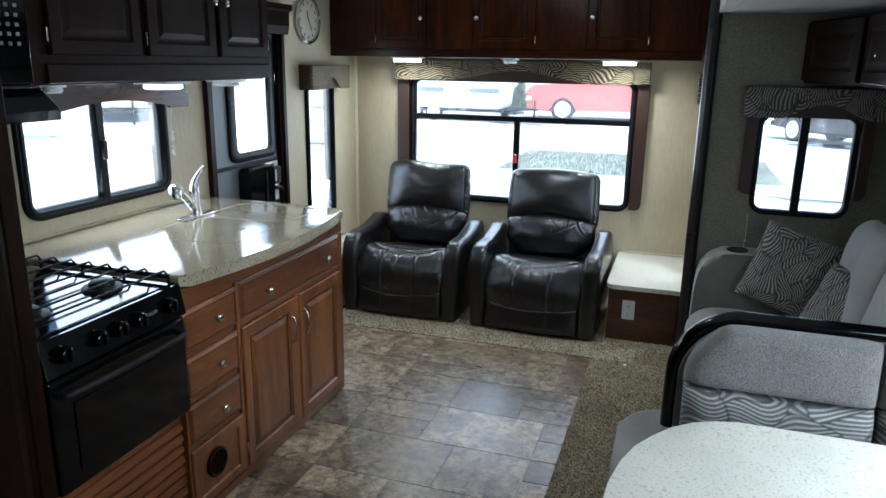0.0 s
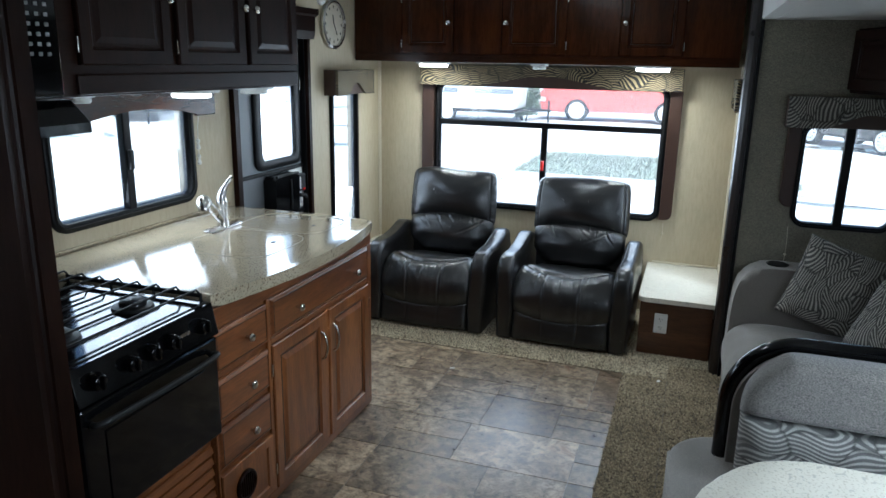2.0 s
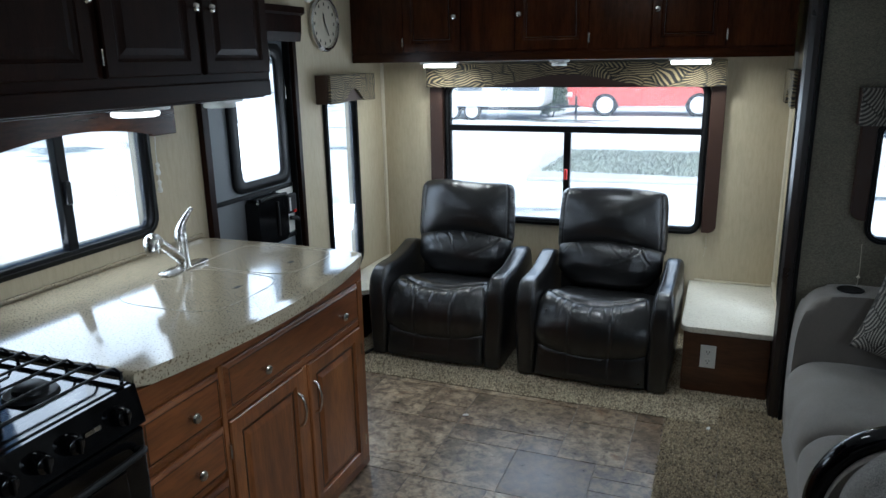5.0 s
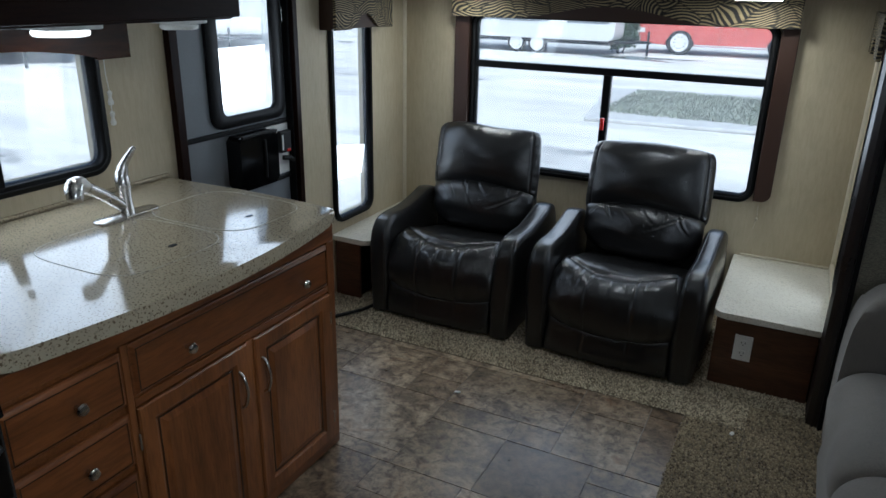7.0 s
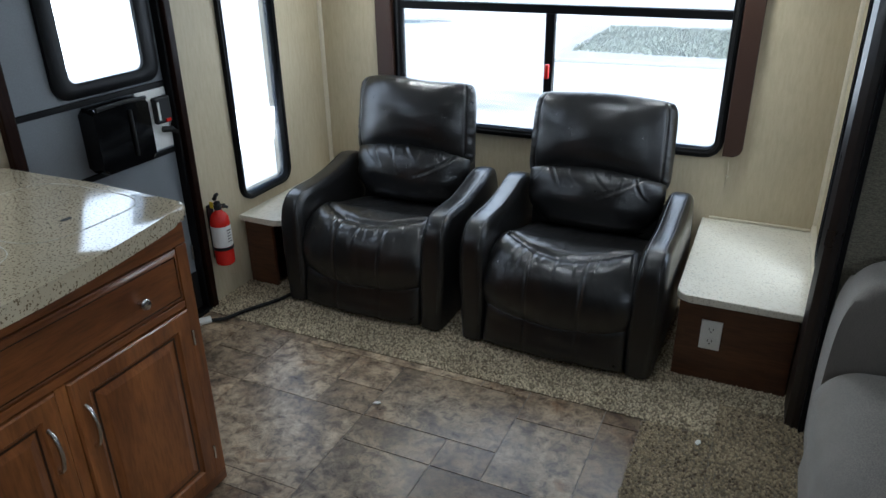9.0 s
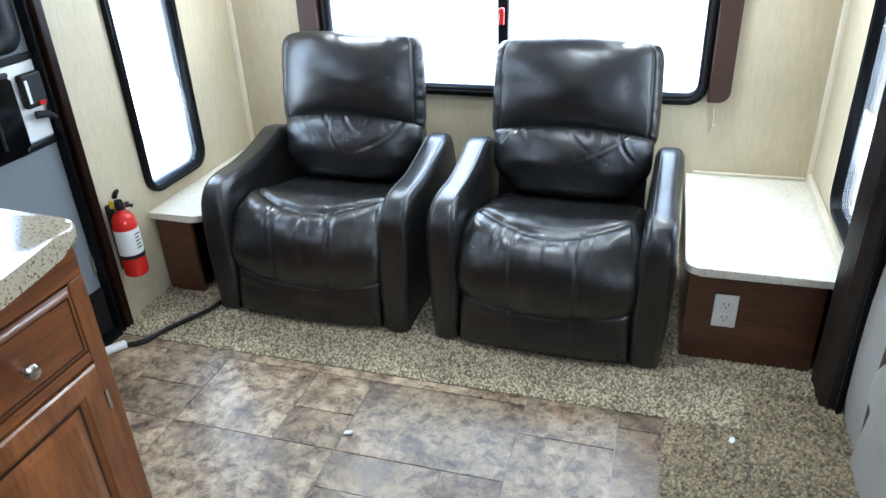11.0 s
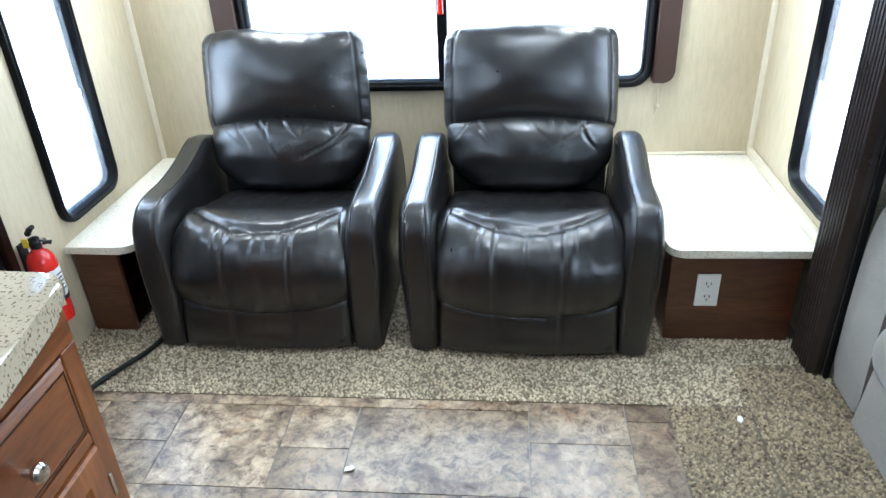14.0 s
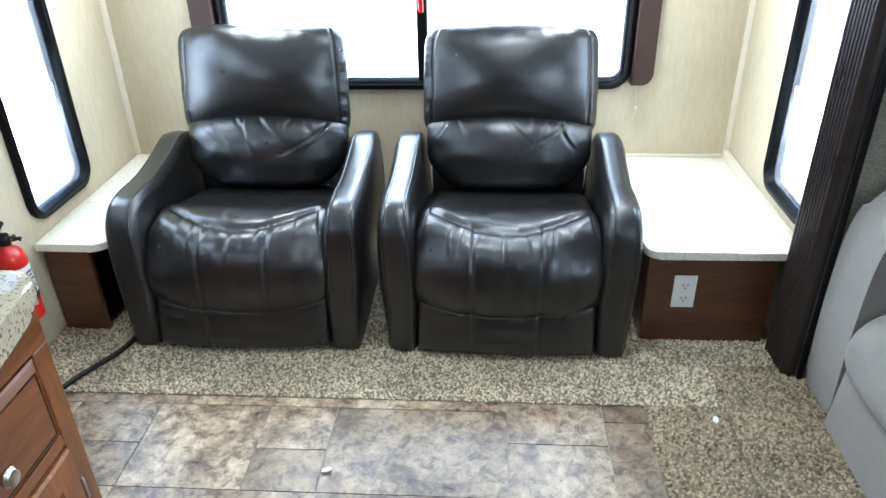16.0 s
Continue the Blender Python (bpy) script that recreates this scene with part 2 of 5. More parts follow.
def glass_mat(name, tint=(1, 1, 1), rough=0.0):
    m, nt, p = node_mat(name)
    p.inputs["Base Color"].default_value = (*tint, 1)
    p.inputs["Transmission Weight"].default_value = 1.0
    p.inputs["IOR"].default_value = 1.45
    smear = nt.nodes.new("ShaderNodeMapRange")
    smear.inputs["To Min"].default_value, smear.inputs["To Max"].default_value = rough, rough + 0.01
    nt.links.new(noise_tex(nt, coords(nt), 3.0), smear.inputs["Value"])
    nt.links.new(smear.outputs[0], p.inputs["Roughness"])
    # Whitish translucent haze mixed into the panes, standing in for the glare outside.
    film, mix, out = nt.nodes.new("ShaderNodeBsdfTranslucent"), nt.nodes.new("ShaderNodeMixShader"), nt.nodes["Material Output"]
    veil = nt.nodes.new("ShaderNodeMapRange")
    veil.inputs["To Min"].default_value, veil.inputs["To Max"].default_value = 0.06, 0.16
    nt.links.new(noise_tex(nt, coords(nt), 2.0, 5.0), veil.inputs["Value"])
    film.inputs["Color"].default_value = (0.95, 0.95, 0.95, 1)
    nt.links.new(veil.outputs[0], mix.inputs[0])
    nt.links.new(p.outputs[0], mix.inputs[1])
    nt.links.new(film.outputs[0], mix.inputs[2])
    nt.links.new(mix.outputs[0], out.inputs["Surface"])
    return m


def glow(name, colour, strength):
    m, nt, p = node_mat(name)
    p.inputs["Base Color"].default_value = (0.85, 0.85, 0.82, 1)
    p.inputs["Emission Color"].default_value = (*colour, 1)
    p.inputs["Emission Strength"].default_value = strength
    return m


def wallpaper(name, colour, streak=(0.86, 0.84, 0.80)):
    m, nt, p = node_mat(name)
    fibres = noise_tex(nt, coords(nt, (1, 1, 0.2)), 60, 4.0, 0.7)
    blotch, fine = noise_tex(nt, coords(nt), 3.5, 5.0), noise_tex(nt, coords(nt), 240, 2.0)
    c = ramp(nt, blotch, [(0.3, shade(colour, 0.93)), (0.7, shade(colour, 1.05))])
    c = mixc(nt, c, ramp(nt, fibres, [(0.35, streak), (0.6, (1, 1, 1))]), 0.7, "MULTIPLY")
    nt.links.new(c, p.inputs["Base Color"])
    p.inputs["Roughness"].default_value = 0.62
    bump(nt, p, fine, 0.10, 0.001)
    return m


WALL = wallpaper("cream_wallpaper", (0.51, 0.445, 0.31))
SLIDE_WALL = weave("grey_textured_wallboard", (0.25, 0.231, 0.176), 0.30, 150, 0.85, 0.3)
CEIL = plain("white_ceiling_panel", (0.58, 0.57, 0.54), 0.6, var=0.04)
CHERRY = wood("cherry_wood", (0.095, 0.028, 0.006), (0.33, 0.122, 0.032))
CHERRY_Y = wood("cherry_wood_rail", (0.095, 0.028, 0.006), (0.33, 0.122, 0.032), "y")
CHERRY_X = wood("cherry_wood_header", (0.09, 0.026, 0.006), (0.30, 0.106, 0.027), "x")
# Cherry with the shade at the rear overheads and kitchen valance in its colour.
SHADED_CHERRY = wood("shaded_cherry_wood", (0.017, 0.0048, 0.0014), (0.066, 0.019, 0.0046), "z", 0.22, 9.0, 0.2, 0.06)
SHADED_CHERRY_X = wood("shaded_cherry_wood_long", (0.016, 0.0045, 0.0014), (0.056, 0.017, 0.0043), "x", 0.22, 9.0, 0.2, 0.06)
GLAZE = plain("dark_brown_glaze", (0.022, 0.008, 0.004), 0.3, var=0.2)
# Near-black wood: the shade on the overhead cabinets is put into its base colour.
SHADE_WOOD = wood("shade_darkened_wood", (0.007, 0.0028, 0.0017), (0.020, 0.0075, 0.0042), "z", 0.40, 9.0, 0.10, 0.0)
SHADE_WOOD_X = wood("shade_darkened_wood_long", (0.007, 0.0029, 0.0018), (0.021, 0.008, 0.0046), "x", 0.40, 9.0, 0.10, 0.0)
BASE_WOOD = wood("walnut_base_panel", (0.055, 0.019, 0.008), (0.125, 0.046, 0.019), "x")
LINING = plain("brown_vinyl_lining", (0.038, 0.0155, 0.0075), 0.5, var=0.08)
TRIM = plain("cream_trim_strip", (0.66, 0.60, 0.47), 0.45, var=0.05)
BLACK = plain("black_aluminium", (0.0045, 0.0045, 0.005), 0.42, var=0.2, spec=0.15)
RUBBER = plain("black_rubber", (0.009, 0.009, 0.009), 0.55, var=0.2, spec=0.3)
ENAMEL = plain("black_enamel", (0.003, 0.003, 0.0034), 0.06, var=0.2, relief=0.0, spec=0.4)
IRON = plain("cast_iron", (0.008, 0.008, 0.0085), 0.5, var=0.25, spec=0.25)
STEEL = plain("brushed_steel", (0.62, 0.60, 0.57), 0.26, 1.0, var=0.06)
NICKEL = plain("satin_nickel", (0.66, 0.63, 0.58), 0.24, 1.0, var=0.05)
WHITE = plain("white_plastic", (0.78, 0.78, 0.75), 0.4, var=0.03)
GREY = plain("grey_door_skin", (0.19, 0.205, 0.225), 0.5, var=0.06)
FLUTE = plain("dark_espresso_moulding", (0.017, 0.012, 0.0105), 0.30, var=0.2)
RED = plain("red_enamel", (0.55, 0.018, 0.012), 0.22, var=0.06, relief=0.0)
YELLOW = plain("yellow_sticker", (0.85, 0.65, 0.03), 0.5, var=0.04)
STONE = speckled("speckled_beige_solid_surface", (0.45, 0.385, 0.27), (0.15, 0.11, 0.065), 0.09, 170, 0.3)
STONE_EDGE = speckled("speckled_worktop_edge", (0.42, 0.38, 0.28), (0.14, 0.11, 0.07), 0.25, 110)
TABLE = speckled("speckled_ivory_laminate", (0.72, 0.685, 0.585), (0.55, 0.50, 0.40), 0.3, 170)
LEATHER = leather("black_leather")
TWEED = weave("grey_tweed", (0.195, 0.182, 0.165), 0.6, 240)
SUEDE = weave("grey_suede", (0.225, 0.203, 0.178), 0.25, 300, 0.85, 0.25)
SUEDE_LIGHT = weave("light_grey_suede", (0.37, 0.36, 0.345), 0.10, 330, 0.85, 0.2)
REED_GOLD = reeds("golden_reed_cloth", (0.36, 0.285, 0.150), (0.012, 0.011, 0.011), 13.0, 0.0112, (0.55, 0, 1), (0.25, 0, 1))
REED_GREY = reeds("grey_reed_cloth", (0.43, 0.405, 0.35), (0.065, 0.060, 0.053), 14.0, 0.0112, (1, 0, 0.6), (1, 0, 0.3))
REED_BAND = reeds("pale_grey_reed_cloth", (0.43, 0.42, 0.385), (0.13, 0.127, 0.12), 12.5, 0.0115, (0.55, 0, 1), (0.3, 0, 1))
SLATE = slate("printed_slate_vinyl")
GROUT = plain("grey_grout", (0.25, 0.23, 0.205), 0.7)
PILE = pile("beige_carpet_pile", (0.52, 0.445, 0.305), (0.15, 0.115, 0.072))
# Pile near the slide-out, darkened in colour for the shade it lies in.
PILE_SHADED = pile("shaded_carpet_pile", (0.35, 0.285, 0.18), (0.095, 0.068, 0.042))
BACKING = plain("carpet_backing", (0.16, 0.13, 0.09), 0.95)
GLASS = glass_mat("window_glass", (0.97, 0.98, 0.98))
LAMP_ON = glow("lit_lamp_lens", (1.0, 0.90, 0.74), 5.0)
KITCHEN_LENS = glow("lit_kitchen_lens", (1.0, 0.90, 0.76), 1.6)
LENS = plain("clear_lamp_lens", (0.75, 0.75, 0.72), 0.25, var=0.04)
KEY_PRINT = plain("grey_key_print", (0.22, 0.22, 0.21), 0.5)
DIAL = plain("ivory_dial", (0.52, 0.47, 0.37), 0.4, var=0.03)


# ---- building helpers ----
def B():
    return bmesh.new()


def part(name, bm, material, parent=None, label="", smooth=False, angle=40):
    bmesh.ops.recalc_face_normals(bm, faces=bm.faces)
    me = bpy.data.meshes.new(name)
    bm.to_mesh(me)
    bm.free()
    me.materials.append(material)
    if smooth:
        me.polygons.foreach_set("use_smooth", [True] * len(me.polygons))
        me.set_sharp_from_angle(angle=radians(angle))
    ob = new(name, me)
    if parent is not None:
        ob.parent = parent
    if label:
        tagged(ob, label)
    return ob


def thing(name, m, label, category, group="", kind=""):
    ob = new(name)
    ob.empty_display_size = 0.1
    ob.matrix_world = m if m is not None else Matrix.Identity(4)
    return tagged(ob, label, category, group, kind)


def box(bm, x0, x1, y0, y1, z0, z1, bevel=0.0, seg=2):
    g = bmesh.ops.create_cube(bm, size=1.0)["verts"]
    for v in g:
        v.co = Vector((x0 + (v.co.x + 0.5) * (x1 - x0), y0 + (v.co.y + 0.5) * (y1 - y0), z0 + (v.co.z + 0.5) * (z1 - z0)))
    if bevel:
        es = {e for v in g for e in v.link_edges}
        bmesh.ops.bevel(bm, geom=list(es), offset=bevel, segments=seg, profile=0.5, affect="EDGES")
    return bm


def prism(bm, pts, axis, a, b, bevel=0.0, seg=2):
    """A polygon, given in the two other axes in order, drawn out along an axis."""
    def at(p, h):
        return {"x": (h, p[0], p[1]), "y": (p[0], h, p[1]), "z": (p[0], p[1], h)}[axis]
    lo, hi = [bm.verts.new(at(p, a)) for p in pts], [bm.verts.new(at(p, b)) for p in pts]
    caps = [bm.faces.new(lo), bm.faces.new(hi)]
    n = len(pts)
    for i in range(n):
        bm.faces.new((lo[i], lo[(i + 1) % n], hi[(i + 1) % n], hi[i]))
    if bevel:
        es = {e for f in caps for e in f.edges}
        bmesh.ops.bevel(bm, geom=list(es), offset=bevel, segments=seg, profile=0.5, affect="EDGES")
    return bm


def tube(bm, pts, r, n=10, closed=False):
    pts = [Vector(p) for p in pts]
    rs = r if isinstance(r, (list, tuple)) else [r] * len(pts)
    rings, up = [], Vector((0.13, 0.21, 0.97)).normalized()
    for i, p in enumerate(pts):
        a = pts[i - 1] if (i or closed) else p
        c = pts[(i + 1) % len(pts)] if (i < len(pts) - 1 or closed) else p
        d = (c - a).normalized()
        s = d.cross(up)
        s = (s if s.length > 0.05 else d.cross(Vector((1, 0, 0)))).normalized()
        t = s.cross(d).normalized()
        rings.append([bm.verts.new(p + rs[i] * (math.cos(k * math.tau / n) * s + math.sin(k * math.tau / n) * t)) for k in range(n)])
    for i in range(len(rings) if closed else len(rings) - 1):
        q = rings[(i + 1) % len(rings)]
        for k in range(n):
            bm.faces.new((rings[i][k], rings[i][(k + 1) % n], q[(k + 1) % n], q[k]))
    if not closed:
        bm.faces.new(rings[0][::-1])
        bm.faces.new(rings[-1])
    return bm


def smooth_path(pts, n=8):
    pts = [Vector(p) for p in pts]
    out = []
    for i in range(len(pts) - 1):
        p0, p1, p2, p3 = pts[max(i - 1, 0)], pts[i], pts[i + 1], pts[min(i + 2, len(pts) - 1)]
        for k in range(n):
            t = k / n
            out.append(0.5 * ((2 * p1) + (p2 - p0) * t + (2 * p0 - 5 * p1 + 4 * p2 - p3) * t * t + (3 * p1 - p0 - 3 * p2 + p3) * t ** 3))
    return out + [pts[-1]]


def lathe(bm, prof, n=24, centre=(0, 0, 0), axis="z"):
    """Radius and height pairs, turned about an axis through the centre."""
    rings = []
    for r, h in prof:
        ring = []
        for k in range(n):
            c, s = r * math.cos(k * math.tau / n), r * math.sin(k * math.tau / n)
            q = {"z": (c, s, h), "x": (h, c, s), "y": (c, h, s)}[axis]
            ring.append(bm.verts.new(Vector(q) + Vector(centre)))
        rings.append(ring)
    for a, b in zip(rings, rings[1:]):
        for k in range(n):
            bm.faces.new((a[k], a[(k + 1) % n], b[(k + 1) % n], b[k]))
    bm.faces.new(rings[0][::-1])
    bm.faces.new(rings[-1])
    return bm


def round_rect(x0, x1, z0, z1, r, n=6):
    out = []
    for cx, cz, a in ((x1 - r, z1 - r, 0), (x0 + r, z1 - r, 90), (x0 + r, z0 + r, 180), (x1 - r, z0 + r, 270)):
        for k in range(n + 1):
            t = radians(a + 90 * k / n)
            out.append((cx + r * math.cos(t), cz + r * math.sin(t)))
    return out


def ring(bm, outer, inner, y0, y1, lip=0.004):
    """A flat frame between two outlines of equal count, in the x-z plane."""
    n = len(outer)
    loops = []
    for pts, y in ((outer, y1), (outer, y0 + lip), ([(o[0] * 0.9 + i[0] * 0.1, o[1] * 0.9 + i[1] * 0.1) for o, i in zip(outer, inner)], y0),
                   ([(o[0] * 0.1 + i[0] * 0.9, o[1] * 0.1 + i[1] * 0.9) for o, i in zip(outer, inner)], y0), (inner, y0 + lip), (inner, y1)):
        loops.append([bm.verts.new((p[0], y, p[1])) for p in pts])
    for a, b in zip(loops, loops[1:] + loops[:1]):
        for k in range(n):
            bm.faces.new((a[k], a[(k + 1) % n], b[(k + 1) % n], b[k]))
    return bm


def stepped(bm, x0, x1, z0, z1, steps):
    """A panel in the x-z plane that faces -y: rectangles inset by the first number, proud by the second."""
    loops = []
    for i, d in steps:
        loops.append([bm.verts.new(p) for p in ((x0 + i, -d, z0 + i), (x1 - i, -d, z0 + i), (x1 - i, -d, z1 - i), (x0 + i, -d, z1 - i))])
    for a, b in zip(loops, loops[1:]):
        for k in range(4):
            bm.faces.new((a[k], a[(k + 1) % 4], b[(k + 1) % 4], b[k]))
    bm.faces.new(loops[0][::-1])
    bm.faces.new(loops[-1])
    return bm


RAISED = ((0, 0.0), (0, 0.014), (0.004, 0.019), (0.046, 0.019), (0.050, 0.014), (0.057, 0.011), (0.066, 0.011), (0.086, 0.017))
SLAB = ((0, 0.0), (0, 0.010), (0.005, 0.012), (0.009, 0.016), (0.013, 0.019), (0.018, 0.019))


def panel_wall(name, axis, a, b, u0, u1, z0, z1, holes, material, label):
    """A wall of thickness a..b across an axis, u0..u1 long, with openings through it."""
    us = sorted({u0, u1, *(h[0] for h in holes), *(h[1] for h in holes)})
    zs = sorted({z0, z1, *(h[2] for h in holes), *(h[3] for h in holes)})
    bm, cache = B(), {}

    def vert(d, u, z):
        key = (d, u, z)
        if key not in cache:
            cache[key] = bm.verts.new((d, u, z) if axis == "x" else (u, d, z))
        return cache[key]

    def solid(i, j):
        if not (0 <= i < len(us) - 1 and 0 <= j < len(zs) - 1):
            return False
        cu, cz = (us[i] + us[i + 1]) / 2, (zs[j] + zs[j + 1]) / 2
        return not any(h[0] < cu < h[1] and h[2] < cz < h[3] for h in holes)

    for i in range(len(us) - 1):
        for j in range(len(zs) - 1):
            if not solid(i, j):
                continue
            c = ((us[i], zs[j]), (us[i + 1], zs[j]), (us[i + 1], zs[j + 1]), (us[i], zs[j + 1]))
            bm.faces.new([vert(a, *p) for p in c])
            bm.faces.new([vert(b, *p) for p in c[::-1]])
            for k, (di, dj) in enumerate(((0, -1), (1, 0), (0, 1), (-1, 0))):
                if not solid(i + di, j + dj):
                    p, q = c[k], c[(k + 1) % 4]
                    bm.faces.new((vert(a, *p), vert(b, *p), vert(b, *q), vert(a, *q)))
    return tagged(part(name, bm, material), label, "wall", kind="structure")


def pillow(bm, fn, tf, tb, nu=28, nv=28, e=6.0, detail=None, dome=0.0):
    """A stuffed form round the sheet fn(u, v), u and v from -1 to 1, puffed by tf before it and tb behind it."""
    h = 1e-3

    def sheet(u, v, side):
        p = Vector(fn(u, v))
        du = (Vector(fn(u + h, v)) - Vector(fn(u - h, v)))
        dv = (Vector(fn(u, v + h)) - Vector(fn(u, v - h)))
        n = dv.cross(du).normalized()
        k = max(0.0, (1 - abs(u) ** e) * (1 - abs(v) ** e)) ** 0.42
        off = (tf if side > 0 else -tb) * k * (1 - dome + dome * (1 - u * u) * (1 - v * v))
        if detail and side > 0:
            off += detail(u, v) * min(1.0, k * 2)
        return p + n * off
    # finer towards the rim
    us = [math.sin(math.pi / 2 * (-1 + 2 * i / nu)) * 0.55 + (-1 + 2 * i / nu) * 0.45 for i in range(nu + 1)]
    vs = [math.sin(math.pi / 2 * (-1 + 2 * j / nv)) * 0.55 + (-1 + 2 * j / nv) * 0.45 for j in range(nv + 1)]
    front = [[bm.verts.new(sheet(u, v, 1)) for v in vs] for u in us]
    back = [[front[i][j] if i in (0, nu) or j in (0, nv) else bm.verts.new(sheet(us[i], vs[j], -1)) for j in range(nv + 1)] for i in range(nu + 1)]
    for g, flip in ((front, False), (back, True)):
        for i in range(nu):
            for j in range(nv):
                f = (g[i][j], g[i + 1][j], g[i + 1][j + 1], g[i][j + 1])
                bm.faces.new(f if flip else f[::-1])
    return bm


def curve_at(pts, s):
    """A point on a smooth line through pts, s from 0 to 1."""
    n = len(pts) - 1
    x = min(max(s, -0.02), 1.02) * n
    i = min(max(int(math.floor(x)), 0), n - 1)
    t = x - i
    p0, p1, p2, p3 = (Vector(pts[max(i - 1, 0)]), Vector(pts[i]), Vector(pts[i + 1]), Vector(pts[min(i + 2, n)]))
    return 0.5 * ((2 * p1) + (p2 - p0) * t + (2 * p0 - 5 * p1 + 4 * p2 - p3) * t * t + (3 * p1 - p0 - 3 * p2 + p3) * t ** 3)


def wob(x, y, s, k=0.0):
    return noise.noise((x * s, y * s, k))


# ---- structure ----
WT = 0.06
REAR_HOLE = (0.455, 1.985, 0.655, 1.50)
KITCHEN_HOLE = (-2.89, -2.13, 1.02, 1.45)
DOOR_HOLE = (-1.757, -1.072, -0.02, 1.80)
DINETTE_HOLE = (-4.35, -3.05, 0.86, 1.50)
SLIT_HOLE = (-0.745, -0.405, 0.425, 1.50)
RIGHT_SLIT_HOLE = (-0.79, -0.45, 0.45, 1.50)
panel_wall("wall_rear", "y", 0.0, WT, -WT, 2.48, -0.3, 2.1, [REAR_HOLE], WALL, "cream fibre-textured wallboard behind the recliners")
panel_wall("wall_left", "x", -WT, 0.0, -6.4, 0.0, -0.3, 2.1, [KITCHEN_HOLE, DOOR_HOLE, SLIT_HOLE], WALL, "cream fibre-textured wallboard with door and windows")
panel_wall("wall_right", "x", 2.42, 2.42 + WT, -0.905, 0.0, -0.3, 2.1, [RIGHT_SLIT_HOLE], WALL, "cream fibre-textured wallboard with a narrow window")
panel_wall("wall_right_front", "x", 2.42, 2.42 + WT, -6.4, -5.52, -0.3, 2.1, [], WALL, "cream wallboard in front of the slide-out")
panel_wall("wall_front", "y", -6.46, -6.4, -WT, 2.48, -0.3, 2.1, [], SHADE_WOOD, "dark walnut partition that closes the room")
panel_wall("slide_wall_end", "y", -0.95, -0.905, 2.42, 3.41, -0.3, 1.91, [(2.68, 3.10, 0.885, 1.36)], SLIDE_WALL, "grey textured wallboard at the slide-out's end")
panel_wall("slide_wall_outer", "x", 3.35, 3.41, -5.52, -0.95, -0.3, 1.91, [DINETTE_HOLE], SLIDE_WALL, "grey textured wallboard along the slide-out")
panel_wall("slide_wall_near", "y", -5.52, -5.47, 2.42, 3.41, -0.3, 1.91, [], SLIDE_WALL, "grey textured wallboard closing the slide-out")
tagged(part("slide_header", box(B(), 2.42, 2.48, -5.52, -0.905, 1.85, 2.1), CEIL), "white header above the slide-out opening", "header", kind="structure")
tagged(part("ceiling", box(B(), -0.06, 2.48, -6.46, 0.06, 2.1, 2.16), CEIL), "white panelled ceiling of the main room", "ceiling", kind="structure")
tagged(part("slide_ceiling", box(B(), 2.481, 3.41, -5.52, -0.905, 1.848, 1.908), CEIL), "white smooth ceiling of the slide-out", "ceiling", kind="structure")
floor = tagged(part("floor", box(B(), -0.06, 3.41, -6.46, 0.06, -0.3, -0.003), GROUT), "grey grout and subfloor under the vinyl tiles", "floor", kind="structure")
for name, x, y in (("trim_corner_left", 0.0, 0.0), ("trim_corner_right", 2.42, 0.0)):
    s = 1 if x < 1 else -1
    tagged(part(name, prism(B(), [(x, y), (x + s * 0.016, y), (x + s * 0.013, y - 0.009), (x + s * 0.009, y - 0.013), (x, y - 0.016)], "z", 0.0, 1.64), TRIM),
           "cream corner strip between the walls", "trim", kind="structure")
# fluted moulding at the slide-out's edge
flute = []
for k in range(8):
    y0 = -0.80 - k * 0.018
    flute += [(2.385, y0), (2.378, y0 - 0.004), (2.376, y0 - 0.009), (2.378, y0 - 0.014)]
flute += [(2.385, -0.945), (2.398, -0.952), (2.4185, -0.952), (2.4185, -0.80)]
tagged(part("slide_moulding", prism(B(), flute, "z", 0.0, 2.08), FLUTE, smooth=True, angle=25), "dark espresso fluted upright moulding at the slide-out", "trim", kind="structure")
tagged(part("slide_edge_strip", box(B(), 2.4195, 2.436, -0.968, -0.953, 0.0, 1.847, 0.004), BLACK), "thin black strip edging the slide-out", "trim", kind="structure")


def place(x, y, z, facing):
    """Local x runs along the wall and -y looks into the room."""
    return pose(x, y, z, 0, 0, {"rear": 0, "left": 90, "right": -90}[facing])


